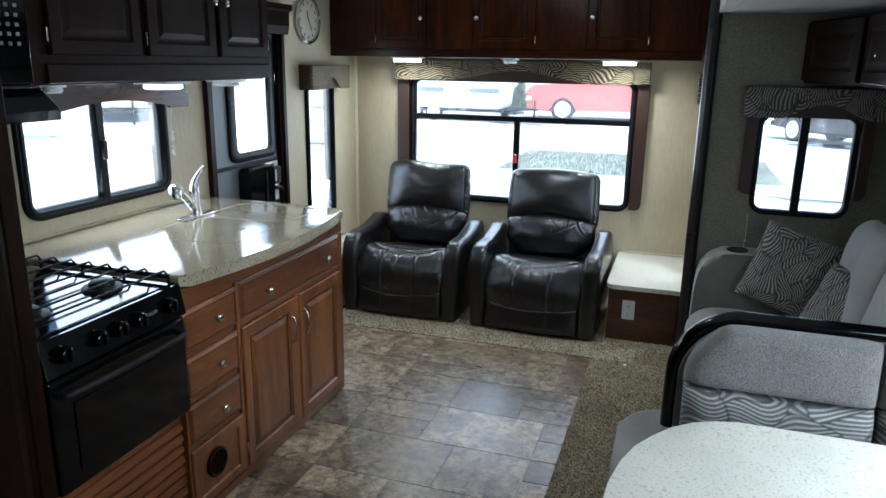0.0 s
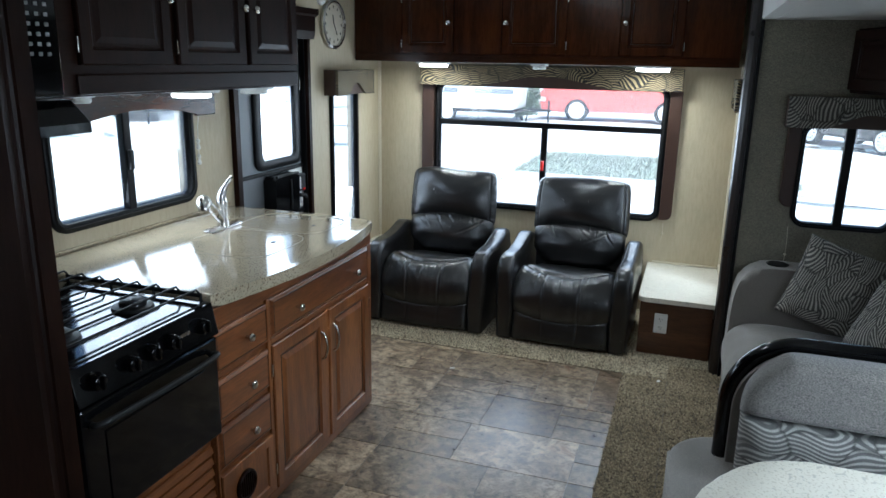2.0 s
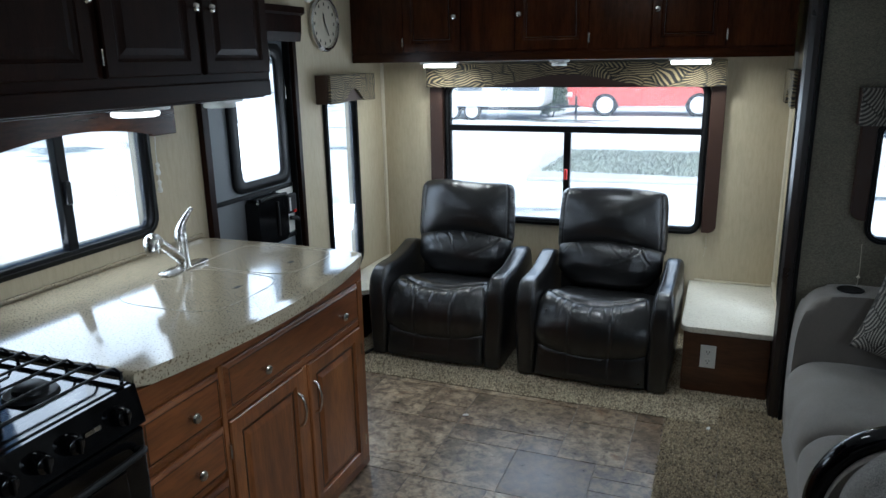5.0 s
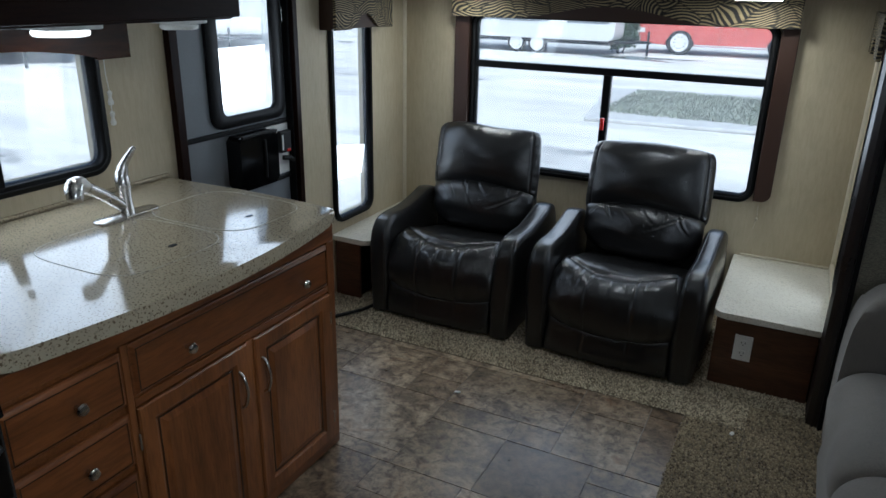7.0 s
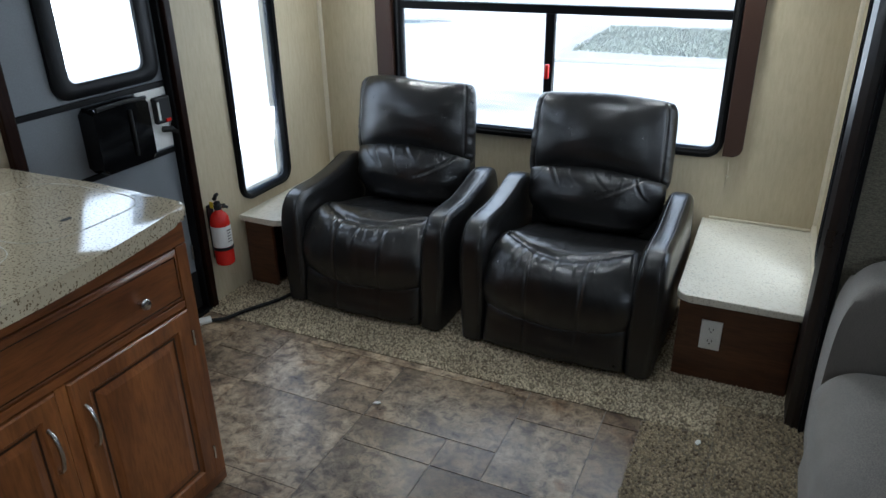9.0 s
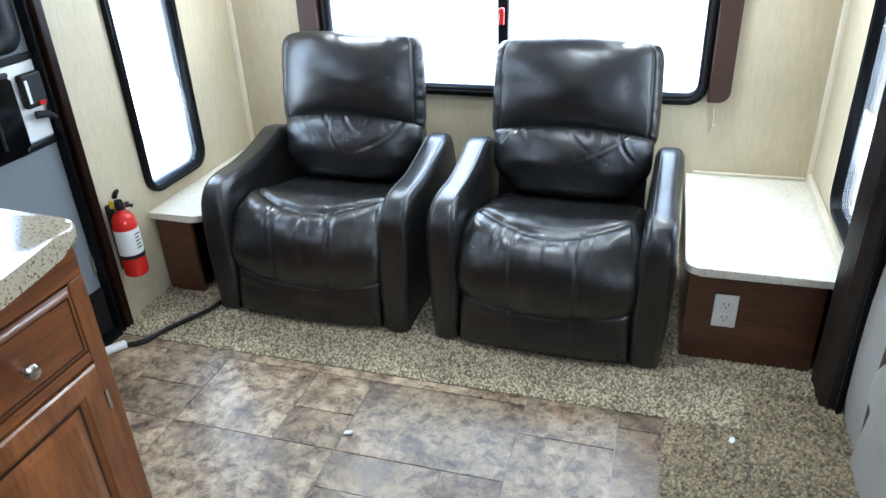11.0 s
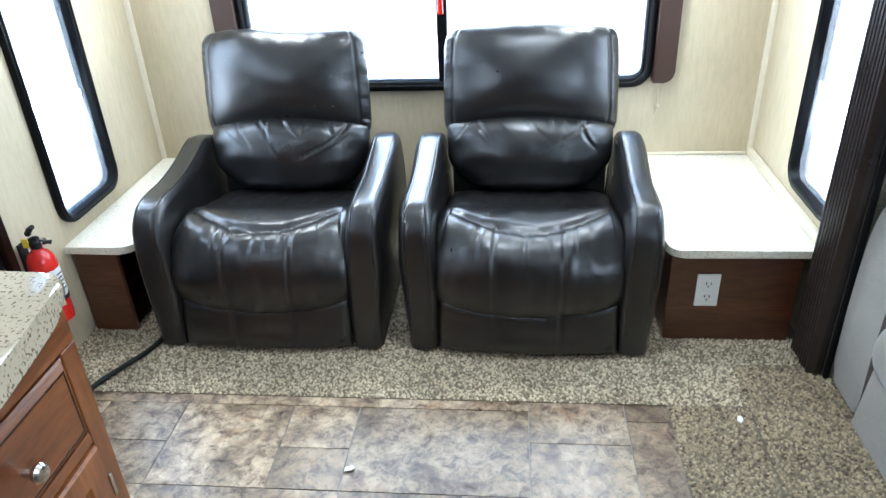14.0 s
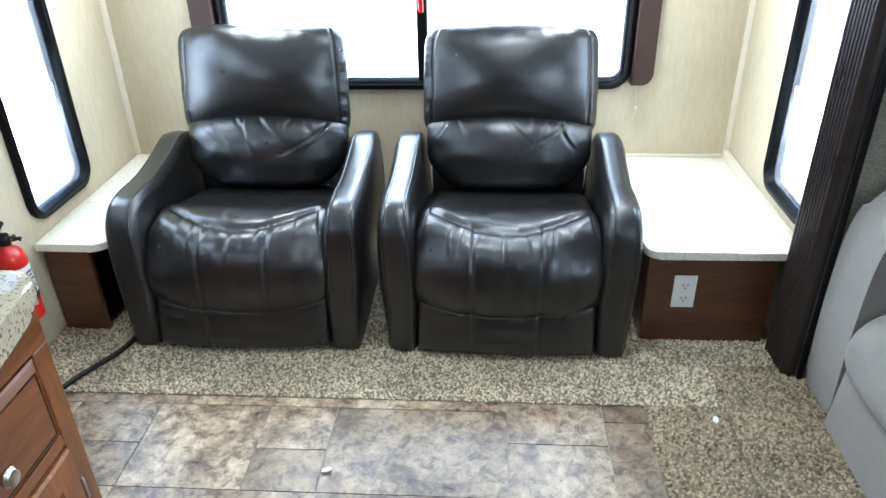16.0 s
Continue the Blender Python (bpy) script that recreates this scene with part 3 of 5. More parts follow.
def window(name, m, hw, z0, z1, r, border, label, bar=None, posts=(), depth=0.02):
    """A black-framed window about local x = 0 with rounded corners; bar: a cross bar's height; posts: (x, from z, to z)."""
    w = thing(name, m, label, "window", kind="structure")
    out, inn = round_rect(-hw, hw, z0, z1, r), round_rect(-hw + border, hw - border, z0 + border, z1 - border, max(0.012, r - border))
    part("window_frame", ring(B(), out, inn, -depth, 0.03), BLACK, w, smooth=True, angle=50)
    lip = round_rect(-hw + border * 0.45, hw - border * 0.45, z0 + border * 0.45, z1 - border * 0.45, r - border * 0.4)
    part("window_gasket", ring(B(), lip, [(p[0] * 0.985, (p[1] - (z0 + z1) / 2) * 0.985 + (z0 + z1) / 2) for p in lip], -depth - 0.004, -depth + 0.003, 0.002), RUBBER, w)
    if bar:
        part("cross_bar", box(B(), -hw + border * 0.8, hw - border * 0.8, -depth + 0.004, 0.02, bar - 0.018, bar + 0.018, 0.004), BLACK, w)
    for px, pa, pb in posts:
        part("mullion", box(B(), px - 0.02, px + 0.02, -depth + 0.002, 0.02, pa, pb, 0.004), BLACK, w)
    zones = [(z0, z1)] if not bar else [(z0, bar), (bar, z1)]
    for a, b in zones:
        cuts = sorted([-hw, hw] + [p[0] for p in posts if p[1] < (a + b) / 2 < p[2]])
        for c, d in zip(cuts, cuts[1:]):
            pane = part("pane", box(B(), c + 0.014, d - 0.014, 0.008, 0.012, a + 0.014, b - 0.014), GLASS, w)
            pane.visible_shadow = False
    return w


window("window_1", place(1.22, 0, 0, "rear"), 0.785, 0.628, 1.50, 0.075, 0.037, "wide black-framed window with one upper and two lower panes",
       1.217, [(-0.002, 0.65, 1.20)])
tab = tagged(part("release_tab", box(B(), 1.206, 1.226, -0.034, -0.0185, 0.918, 0.982, 0.004), RED), "red emergency release tab on the window post", "release tab")
w2 = window("window_2", place(0, -2.508, 0, "left"), 0.410, 0.985, 1.475, 0.075, 0.036, "black-framed sliding kitchen window above the worktop",
            None, [(-0.003, 1.01, 1.46)])
part("latch", box(B(), -0.014, 0.008, -0.034, -0.018, 1.18, 1.26, 0.004), RUBBER, w2)
window("window_3", place(0, -0.575, 0, "left"), 0.190, 0.40, 1.52, 0.075, 0.026, "tall narrow black-framed window beside the door")
window("window_4", place(2.42, -0.62, 0, "right"), 0.190, 0.425, 1.52, 0.075, 0.026, "tall narrow black-framed window above the side table")
window("window_5", place(2.889, -0.95, 0, "rear"), 0.229, 0.862, 1.38, 0.07, 0.024, "small black-framed sliding window in the slide-out",
       None, [(-0.015, 0.88, 1.37)])
window("window_6", place(3.35, -3.70, 0, "right"), 0.67, 0.84, 1.52, 0.07, 0.03, "wide black-framed window beside the dinette table", None, [(0.0, 0.86, 1.50)])

# ---- window dressings ----


def side_board(x, w, z0, z1, y=-0.001, flip=1):
    """A flat brown board beside a window, rounded at its lower outer corner."""
    t = thing("window_board", pose(0, 0, 0), "flat dark brown padded board beside the window", "window board")
    a, b = (x, x + w) if flip > 0 else (x + w, x)
    r = 0.04 * flip
    pts = [(a, z1), (a, z0), (b - r, z0)] + [(b - r + r * math.sin(k * math.pi / 12), z0 + 0.04 - 0.04 * math.cos(k * math.pi / 12)) for k in range(1, 7)] + [(b, z1)]
    part("board", prism(B(), pts, "y", y - 0.045, y, 0.005), LINING, t)
    return t


side_board(0.350, 0.086, 0.64, 1.47, flip=-1)
side_board(2.007, 0.077, 0.65, 1.47, flip=1)
side_board(2.600, 0.058, 0.965, 1.36, -0.951, flip=-1)
side_board(3.120, 0.055, 0.965, 1.36, -0.951, flip=1)


def valance(m, hw, z0, z1, depth, arch, arch_w, cloth, label):
    """A box pelmet with cloth on its face, cut in an arch below."""
    v = thing("valance", m, label, "valance")
    low = []
    for k in range(25):
        s = -1 + k / 12
        f = 0.0 if abs(s) > 1 else (0.5 + 0.5 * math.cos(math.pi * s)) ** 0.8
        low.append((s * arch_w, z0 + arch * f))
    pts = [(-hw, z1), (-hw, z0)] + low + [(hw, z0), (hw, z1)]
    part("face", prism(B(), pts, "y", -depth, -depth + 0.018, 0.004), cloth, v)
    part("lining", box(B(), -hw + 0.002, hw - 0.002, -depth + 0.019, -depth + 0.026, z0 + 0.004, z1 - 0.002), LINING, v, "plain brown lining")
    for s in (-1, 1):
        part("return", box(B(), min(s * hw, s * (hw - 0.014)), max(s * hw, s * (hw - 0.014)), -depth + 0.027, -0.002, z0, z1, 0.002), LINING, v, "plain brown side return")
    part("top", box(B(), -hw + 0.015, hw - 0.015, -depth + 0.027, -0.002, z1 - 0.014, z1 - 0.001), LINING, v)
    return v


valance(place(1.215, 0, 0, "rear"), 0.864, 1.468, 1.606, 0.10, 0.07, 0.50, REED_GOLD, "golden reed-patterned cloth valance with an arched lower edge")
valance(place(0, -0.565, 0, "left"), 0.265, 1.408, 1.562, 0.10, 0.075, 0.14, REED_GOLD, "small golden reed-patterned valance over the narrow window")
valance(place(2.42, -0.30, 0, "right"), 0.265, 1.385, 1.555, 0.055, 0.075, 0.14, REED_GOLD, "small golden reed-patterned valance by the slide-out")
valance(place(2.94, -0.952, 0, "rear"), 0.36, 1.355, 1.50, 0.10, 0.07, 0.20, REED_GREY, "grey reed-patterned valance with an arched lower edge")
kv = thing("kitchen_valance", place(0, -2.48, 0, "left"), "brown wooden valance board over the kitchen window", "valance")
pts = [(-0.46, 1.50), (-0.46, 1.375), (-0.33, 1.375)] + [(-0.33 + 0.66 * k / 12, 1.385 + 0.035 * math.sin(math.pi * k / 12)) for k in range(13)] + [(0.33, 1.375), (0.46, 1.375), (0.46, 1.50)]
part("face", prism(B(), pts, "y", -0.082, -0.066, 0.003), SHADED_CHERRY_X, kv)
for s in (-1, 1):
    part("return", box(B(), min(s * 0.446, s * 0.459), max(s * 0.446, s * 0.459), -0.065, -0.002, 1.377, 1.499), SHADED_CHERRY_X, kv)

# ---- entrance door ----
dr = thing("door_1", place(-0.045, -1.342, 0, "left"), "closed grey entrance door with a window and storage pocket", "door", kind="structure")
part("leaf", panel := ring(B(), round_rect(-0.41, 0.262, 0.0, 1.785, 0.03), round_rect(-0.20, 0.20, 1.055, 1.70, 0.05), -0.022, 0.006), GREY, dr)
part("window_frame", ring(B(), round_rect(-0.235, 0.235, 1.035, 1.725, 0.06), round_rect(-0.168, 0.165, 1.085, 1.672, 0.035), -0.04, -0.022), BLACK, dr, smooth=True, angle=50)
pane = part("pane", box(B(), -0.195, 0.195, -0.010, -0.006, 1.06, 1.69), GLASS, dr)
pane.visible_shadow = False
for z in (1.015, 0.748):
    part("cross_rail", box(B(), -0.40, 0.255, -0.034, -0.0225, z - 0.011, z + 0.011, 0.004), BLACK, dr)
pocket = part("pocket", prism(B(), round_rect(-0.155, 0.092, 0.765, 1.0, 0.02), "y", -0.10, -0.0225, 0.012), ENAMEL, dr, "moulded black storage pocket")
part("pocket_rib", tube(B(), [(0.02 * 0, -0.104, 0.80), (0, -0.106, 0.88), (0, -0.104, 0.97)], 0.006), RUBBER, pocket)
part("pocket_lip", tube(B(), [(-0.14, -0.10, 0.998), (-0.02, -0.108, 1.004), (0.08, -0.10, 0.998)], 0.008), RUBBER, pocket)
plate = part("latch_plate", box(B(), 0.098, 0.252, -0.030, -0.0225, 0.765, 1.002, 0.003), WHITE, dr, "white latch panel")
part("latch_body", box(B(), 0.165, 0.245, -0.056, -0.0305, 0.868, 0.972, 0.008), RUBBER, plate)
part("latch_lever", tube(B(), [(0.19, -0.046, 0.845), (0.225, -0.060, 0.84), (0.25, -0.056, 0.822)], [0.012, 0.012, 0.009]), RUBBER, plate)
part("lock_bar", box(B(), 0.172, 0.182, -0.060, -0.0565, 0.885, 0.955, 0.001), WHITE, plate)
part("lock_tab", box(B(), 0.205, 0.228, -0.062, -0.0565, 0.872, 0.886, 0.002), RED, plate)
part("sticker", box(B(), 0.112, 0.145, -0.0325, -0.0308, 0.895, 0.938), YELLOW, plate)
part("notice", box(B(), 0.110, 0.160, -0.0325, -0.0308, 0.945, 0.992), WHITE, plate)
for z in (0.25, 0.82, 1.45):
    part("hinge", box(B(), 0.243, 0.262, -0.036, -0.0225, z, z + 0.07, 0.003), STEEL, dr)
part("kick_plate", box(B(), -0.40, 0.255, -0.030, -0.0225, 0.01, 0.19, 0.003), RUBBER, dr)
for k, (a, b) in enumerate(((-1.80, -1.757), (-1.068, -1.034))):
    tagged(part("door_casing", box(B(), 0.001, 0.03, a, b, 0.0, 1.80, 0.004), SHADE_WOOD), "dark brown upright casing beside the entrance door", "trim", kind="structure")
    j = -1.7565 if k == 0 else -1.0845
    tagged(part("door_jamb", box(B(), -0.04, 0.012, j, j + 0.012, 0.0, 1.79, 0.002), BLACK), "black metal jamb of the entrance door", "trim", kind="structure")
tagged(part("door_header", prism(B(), [(0.001, 1.90), (0.001, 1.735), (0.04, 1.735), (0.05, 1.78), (0.05, 1.86), (0.075, 1.87), (0.075, 1.90)], "y", -1.83, -1.005, 0.002), SHADE_WOOD),
       "dark brown moulded header above the entrance door", "trim", kind="structure")
tagged(part("door_sill", box(B(), -0.06, 0.03, -1.755, -1.074, -0.002, 0.018, 0.004), BLACK), "black metal threshold of the entrance door", "sill", kind="structure")

# ---- carpet ----


def tufts(name, x0, x1, y0, y1, material, label, top, step=0.0078, hole=None, seed=3):
    """A backing sheet with thousands of small bent tufts."""
    rng = np.random.RandomState(seed)
    base = tagged(part(name, box(B(), x0, x1, y0, y1, -0.002, top), BACKING), label, "carpet", kind="structure")
    nx, ny = int((x1 - x0) / step), int((y1 - y0) / step)
    gx, gy = np.meshgrid(np.arange(nx), np.arange(ny))
    n = nx * ny
    cx = x0 + (gx.ravel() + 0.5 + rng.uniform(-0.45, 0.45, n)) * step
    cy = y0 + (gy.ravel() + 0.5 + rng.uniform(-0.45, 0.45, n)) * step
    keep = np.ones(n, bool)
    for a, b, c, d in hole or ():
        keep &= ~((cx > a) & (cx < b) & (cy > c) & (cy < d))
    cx, cy = cx[keep], cy[keep]
    n = len(cx)
    turn, r = rng.uniform(0, math.tau, n), step * rng.uniform(0.5, 0.8, n)
    hgt = rng.uniform(0.004, 0.010, n)
    lx, ly = rng.normal(0, 0.0032, n), rng.normal(-0.001, 0.0032, n)
    v = np.zeros((n, 5, 3))
    for k in range(4):
        v[:, k, 0] = cx + r * np.cos(turn + k * math.pi / 2) + lx * 0.3
        v[:, k, 1] = cy + r * np.sin(turn + k * math.pi / 2) + ly * 0.3
        v[:, k, 2] = top - 0.001 + (0.35 if k % 2 else 0.1) * hgt
    v[:, 4, 0], v[:, 4, 1], v[:, 4, 2] = cx + lx, cy + ly, top + hgt
    f = (np.arange(n)[:, None, None] * 5 + np.array([[0, 1, 4], [1, 2, 4], [2, 3, 4], [3, 0, 4]])).reshape(-1, 3)
    me = bpy.data.meshes.new("pile")
    me.from_pydata(v.reshape(-1, 3).tolist(), [], f.tolist())
    me.polygons.foreach_set("use_smooth", [True] * len(me.polygons))
    me.materials.append(material)
    ob = new("pile", me)
    ob.parent = base
    tagged(ob, "short beige and brown carpet pile", kind="stuff")
    return base


tufts("carpet_rear", 0.0, 2.42, -1.098, -0.001, PILE, "beige speckled carpet under the recliners", 0.003,
      hole=[(0.36, 0.99, -0.72, 0.1), (1.22, 1.88, -0.72, 0.1), (2.0, 2.5, -0.76, 0.1), (2.168, 2.5, -2, -0.905)])
tufts("carpet_side", 1.936, 2.166, -3.6, -1.099, PILE_SHADED, "beige speckled carpet beside the vinyl floor", 0.003, seed=5)
tufts("carpet_slide", 2.167, 2.46, -3.6, -0.907, PILE_SHADED, "speckled carpet in front of the sofa, shade in its pile colour", 0.007, seed=7)
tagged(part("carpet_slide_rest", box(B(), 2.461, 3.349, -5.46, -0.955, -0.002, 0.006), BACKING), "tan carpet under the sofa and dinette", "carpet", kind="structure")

# ---- recliners ----


def recliner(m, label, seed):
    c = thing("recliner", m, label, "recliner", "recliners by the rear window")
    for s in (-1, 1):
        prof = [(-0.436, 0.014), (-0.436, 0.14), (-0.430, 0.30), (-0.420, 0.41), (-0.398, 0.465), (-0.36, 0.498), (-0.30, 0.508), (-0.20, 0.507), (-0.10, 0.518),
                (0.0, 0.538), (0.08, 0.556), (0.15, 0.55), (0.20, 0.52), (0.22, 0.40), (0.23, 0.014)]
        prof = [(q.x, q.y) for q in smooth_path([(y, z, 0) for y, z in prof], 3)]

        def skin(a, y, z):
            inset = 0.034 * (abs(a) ** 5.0)
            d = Vector((y + 0.08, z - 0.27))
            d = d * (1 - inset / max(d.length, 0.05)) if z > 0.02 else Vector((d.x * (1 - inset / max(abs(d.x), 0.05)), d.y))
            belly = 0.014 * math.sin(math.pi * min(1.0, max(0.0, (z - 0.05) / 0.46))) * (1 if a * s > 0 else -0.3) * s * abs(a)
            return Vector((s * (0.334 + 0.050 * a * s) + 0.012 * max(0.0, z - 0.2) / 0.3 * s + belly, d.x - 0.08, d.y + 0.27 + 0.003 * wob(y, z, 9, s)))
        bm = B()
        rows = [[bm.verts.new(skin(math.sin(math.pi / 2 * (-1 + k / 7)), y, z)) for y, z in prof] for k in range(15)]
        for p, q in zip(rows, rows[1:]):
            for j in range(len(prof) - 1):
                bm.faces.new((p[j], p[j + 1], q[j + 1], q[j]))
            bm.faces.new((p[-1], p[0], q[0], q[-1]))
        bm.faces.new(rows[0])
        bm.faces.new(rows[-1][::-1])
        part("arm", bm, LEATHER, c, smooth=True, angle=70)
        for a in (-0.62, 0.62):
            part("piping", tube(B(), [skin(a, y, z) for y, z in prof[2:32]], 0.0024, 6), LEATHER, c, smooth=True)

    sp = [(0.10, 0.315), (-0.04, 0.328), (-0.17, 0.345), (-0.255, 0.362), (-0.342, 0.345), (-0.402, 0.272), (-0.408, 0.182)]

    def seat(u, v):
        q = curve_at([(0, a, b) for a, b in sp], (v + 1) / 2)
        edge = abs(u) ** 2.5
        lift = 0.034 * edge * max(0.0, 1 - abs(v + 0.1) * 1.4)
        dip = -0.042 * (1 - u * u) * math.exp(-((v - 0.98) / 0.30) ** 2)
        fwd = 0.048 * edge * max(0.0, v) ** 1.5
        wide = 0.288 + 0.014 * max(0.0, min(1.0, v * 1.6 + 0.2))
        return (u * wide, q.y + fwd, q.z + lift + dip)

    rng = random.Random(seed)

    def fold_set(n, spread, v0, v1, w0, w1):
        """Narrow creases: place, slant, reach and depth of each."""
        out = []
        for k in range(n):
            u = -spread + 2 * spread * (k + rng.uniform(0.1, 0.9)) / n
            out.append((u, rng.uniform(-0.4, 0.4) - u * 0.2, rng.uniform(v0, v1), rng.uniform(w0, w1), rng.uniform(0.3, 1.0), rng.uniform(-2, 2)))
        return out

    def folds(u, s, sets):
        """Depth of the creases at u, s below the seam they start from."""
        d = 0.0
        for u0, slant, reach, w, deep, bend in sets:
            if s < -0.02 or s > reach:
                continue
            x = (u - u0 - slant * s - bend * s * s * 0.3) / w
            if abs(x) < 4:
                fade = math.sin(math.pi * min(1.0, max(0.0, (s + 0.02) / (reach + 0.02))) ** 0.7)
                d += deep * fade * (0.55 * math.exp(-((x - 1.5) / 1.2) ** 2) - math.exp(-x * x))
        return d

    seat_folds = fold_set(10, 0.70, 0.10, 0.40, 0.012, 0.030)
    lumbar_folds = fold_set(9, 0.85, 0.25, 1.0, 0.014, 0.032)
    foot_folds = fold_set(8, 0.8, 0.3, 0.9, 0.012, 0.02)

    def seat_detail(u, v):
        arc = -0.15 + 0.42 * (1 - u * u)
        d = 0.0
        if abs(u) < 0.9:
            d -= 0.013 * math.exp(-((v - arc) / 0.045) ** 2)
            d += 0.012 * math.exp(-((v - arc - 0.20) / 0.13) ** 2)
        for x in (-0.36, 0.36):
            if v > arc - 0.02:
                d -= 0.006 * math.exp(-((u - x * (1 - 0.1 * (v - arc))) / 0.016) ** 2)
        d += 0.0055 * folds(u, v - arc, seat_folds)
        rear = max(0.0, -v - 0.45)
        d += 0.010 * rear * wob(u * 5, v * 3, 1.0, 3.3)
        return d + 0.006 * wob(u, v, 2.6, 8.2) + 0.0025 * wob(u * 3, v * 2, 3.0, 1.2)
    part("seat", pillow(B(), seat, 0.062, 0.03, 150, 120, 7, seat_detail, 0.12), LEATHER, c, smooth=True, angle=80)
    stitch = []
    for k in range(25):
        u = -0.82 + 1.64 * k / 24
        v = -0.15 + 0.42 * (1 - u * u)
        p = Vector(seat(u, v))
        stitch.append(p + Vector((0, -0.003, 0.0425 - 0.02 * abs(u) ** 6)))
    part("seat_piping", tube(B(), stitch, 0.0028, 6), LEATHER, c, smooth=True)

    def foot(u, v):
        return (u * 0.284, -0.408 - 0.016 * (1 - u * u) - 0.016 * v, 0.108 - v * 0.092 - 0.034 * (1 - u * u) * (1 - v) * 0.5)

    def foot_detail(u, v):
        d = 0.004 * wob(u, v, 2.6, 5.5) + 0.006 * folds(u, v + 0.95, foot_folds)
        for x in (-0.36, 0.36):
            d -= 0.005 * math.exp(-((u - x) / 0.018) ** 2)
        return d
    part("footrest", pillow(B(), foot, 0.034, 0.02, 110, 30, 5, foot_detail), LEATHER, c, smooth=True, angle=80)

    def back_line(z):
        # the y of the padded face, leaning back as it rises
        return 0.035 + (z - 0.42) * 0.16

    def lumbar(u, v):
        z = 0.480 - v * 0.116
        return (u * (0.288 - 0.10 * max(0.0, v) ** 2), back_line(z) + 0.040 + 0.034 * u * u, z + 0.050 * (1 - u * u) * ((1 - v) / 2) ** 2 + 0.03 * u * u * ((1 + v) / 2) ** 2)

    def lumbar_detail(u, v):
        return 0.010 * folds(u, v + 0.97, lumbar_folds) + 0.007 * wob(u, v, 2.2, 1.2) + 0.003 * wob(u * 5, v * 2, 1.0, 2.2)
    part("lumbar_cushion", pillow(B(), lumbar, 0.104, 0.05, 140, 44, 5.0, lumbar_detail, 0.35), LEATHER, c, smooth=True, angle=80)

    def head(u, v):
        z = 0.730 - v * 0.176
        x = u * (0.302 - 0.010 * ((1 - v) / 2) ** 2 - 0.022 * abs(v) ** 10)
        low, high = ((1 + v) / 2) ** 2, ((1 - v) / 2) ** 2
        arch = 0.056 * (1 - u * u) * low + (0.018 * (1 - abs(u) ** 5) + 0.005 * math.sin(3.6 * u + seed)) * high
        return (x, back_line(z) + 0.052 + 0.022 * u * u, z + arch)

    def head_detail(u, v):
        side = math.exp(-((abs(u) - 0.95) / 0.06) ** 2)
        seam = 0.006 * math.exp(-((abs(u) - 0.87) / 0.014) ** 2)
        top = math.exp(-((v + 0.9) / 0.1) ** 2)
        return 0.006 * wob(u, v, 1.4, seed * 0.7) + 0.006 * side * wob(u, v * 11, 1.0, 4.4) - seam + 0.006 * top * wob(u * 6, 0.2, 1.0, 1) + 0.0012 * wob(u * 2, v * 2, 2.2, 6.1)
    part("head_cushion", pillow(B(), head, 0.094, 0.07, 110, 64, 5.0, head_detail, 0.45), LEATHER, c, smooth=True, angle=80)
    shell = [(0.08, 0.10), (0.12, 0.42), (0.19, 0.86), (0.215, 0.885), (0.235, 0.87), (0.21, 0.42), (0.22, 0.08)]
    part("back_shell", prism(B(), shell, "x", -0.275, 0.275, 0.02, 3), LEATHER, c, smooth=True, angle=60)
    part("base", box(B(), -0.275, 0.275, -0.33, 0.20, 0.022, 0.20, 0.01), RUBBER, c)
    for x in (-0.22, 0.22):
        for y in (-0.34, 0.15):
            part("foot", lathe(B(), [(0.014, 0.002), (0.018, 0.006), (0.018, 0.05)], 10, (x, y, 0)), RUBBER, c)
    part("lever_bracket", box(B(), 0.02, 0.06, -0.36, -0.33, 0.008, 0.06, 0.004), BLACK, c)
    return c


recliner(pose(0.676, -0.436, 0.004), "black leather recliner with stitched seat, beside the door wall", 41)
recliner(pose(1.540, -0.442, 0.004, 0, 0, -1.0), "black leather recliner with stitched seat, beside the side table", 58)

# ---- side tables ----


def side_table(x0, x1, corner, label, base_x):
    t = thing("side_table", pose(0, 0, 0), label, "side table")
    y0, r = -0.792, 0.05
    if corner == "left":
        pts = [(x1, -0.002), (x0, -0.002), (x0, y0 + r)] + [(x0 + r - r * math.cos(k * math.pi / 12), y0 + r - r * math.sin(k * math.pi / 12)) for k in range(1, 7)] + [(x1, y0)]
    else:
        pts = [(x0, -0.002), (x0, y0), (x1 - r, y0)] + [(x1 - r + r * math.sin(k * math.pi / 12), y0 + r - r * math.cos(k * math.pi / 12)) for k in range(1, 7)] + [(x1, -0.002)]
    part("tabletop", prism(B(), pts, "z", 0.322, 0.35, 0.004), TABLE, t)
    return t


st = side_table(1.962, 2.416, "left", "ivory speckled low side table with a dark walnut base", 1.99)
part("front_panel", box(B(), 1.978, 2.374, -0.772, -0.755, 0.004, 0.3215, 0.002), BASE_WOOD, st)
part("side_panel", box(B(), 1.978, 1.995, -0.7545, -0.01, 0.004, 0.3215, 0.002), BASE_WOOD, st)
st2 = side_table(0.002, 0.238, "right", "narrow ivory speckled side table on an open walnut base", 0.0)
part("front_panel", box(B(), 0.012, 0.165, -0.772, -0.755, 0.004, 0.3215, 0.002), BASE_WOOD, st2)
part("back_panel", box(B(), 0.012, 0.028, -0.7545, -0.01, 0.004, 0.3215), SHADE_WOOD, st2)
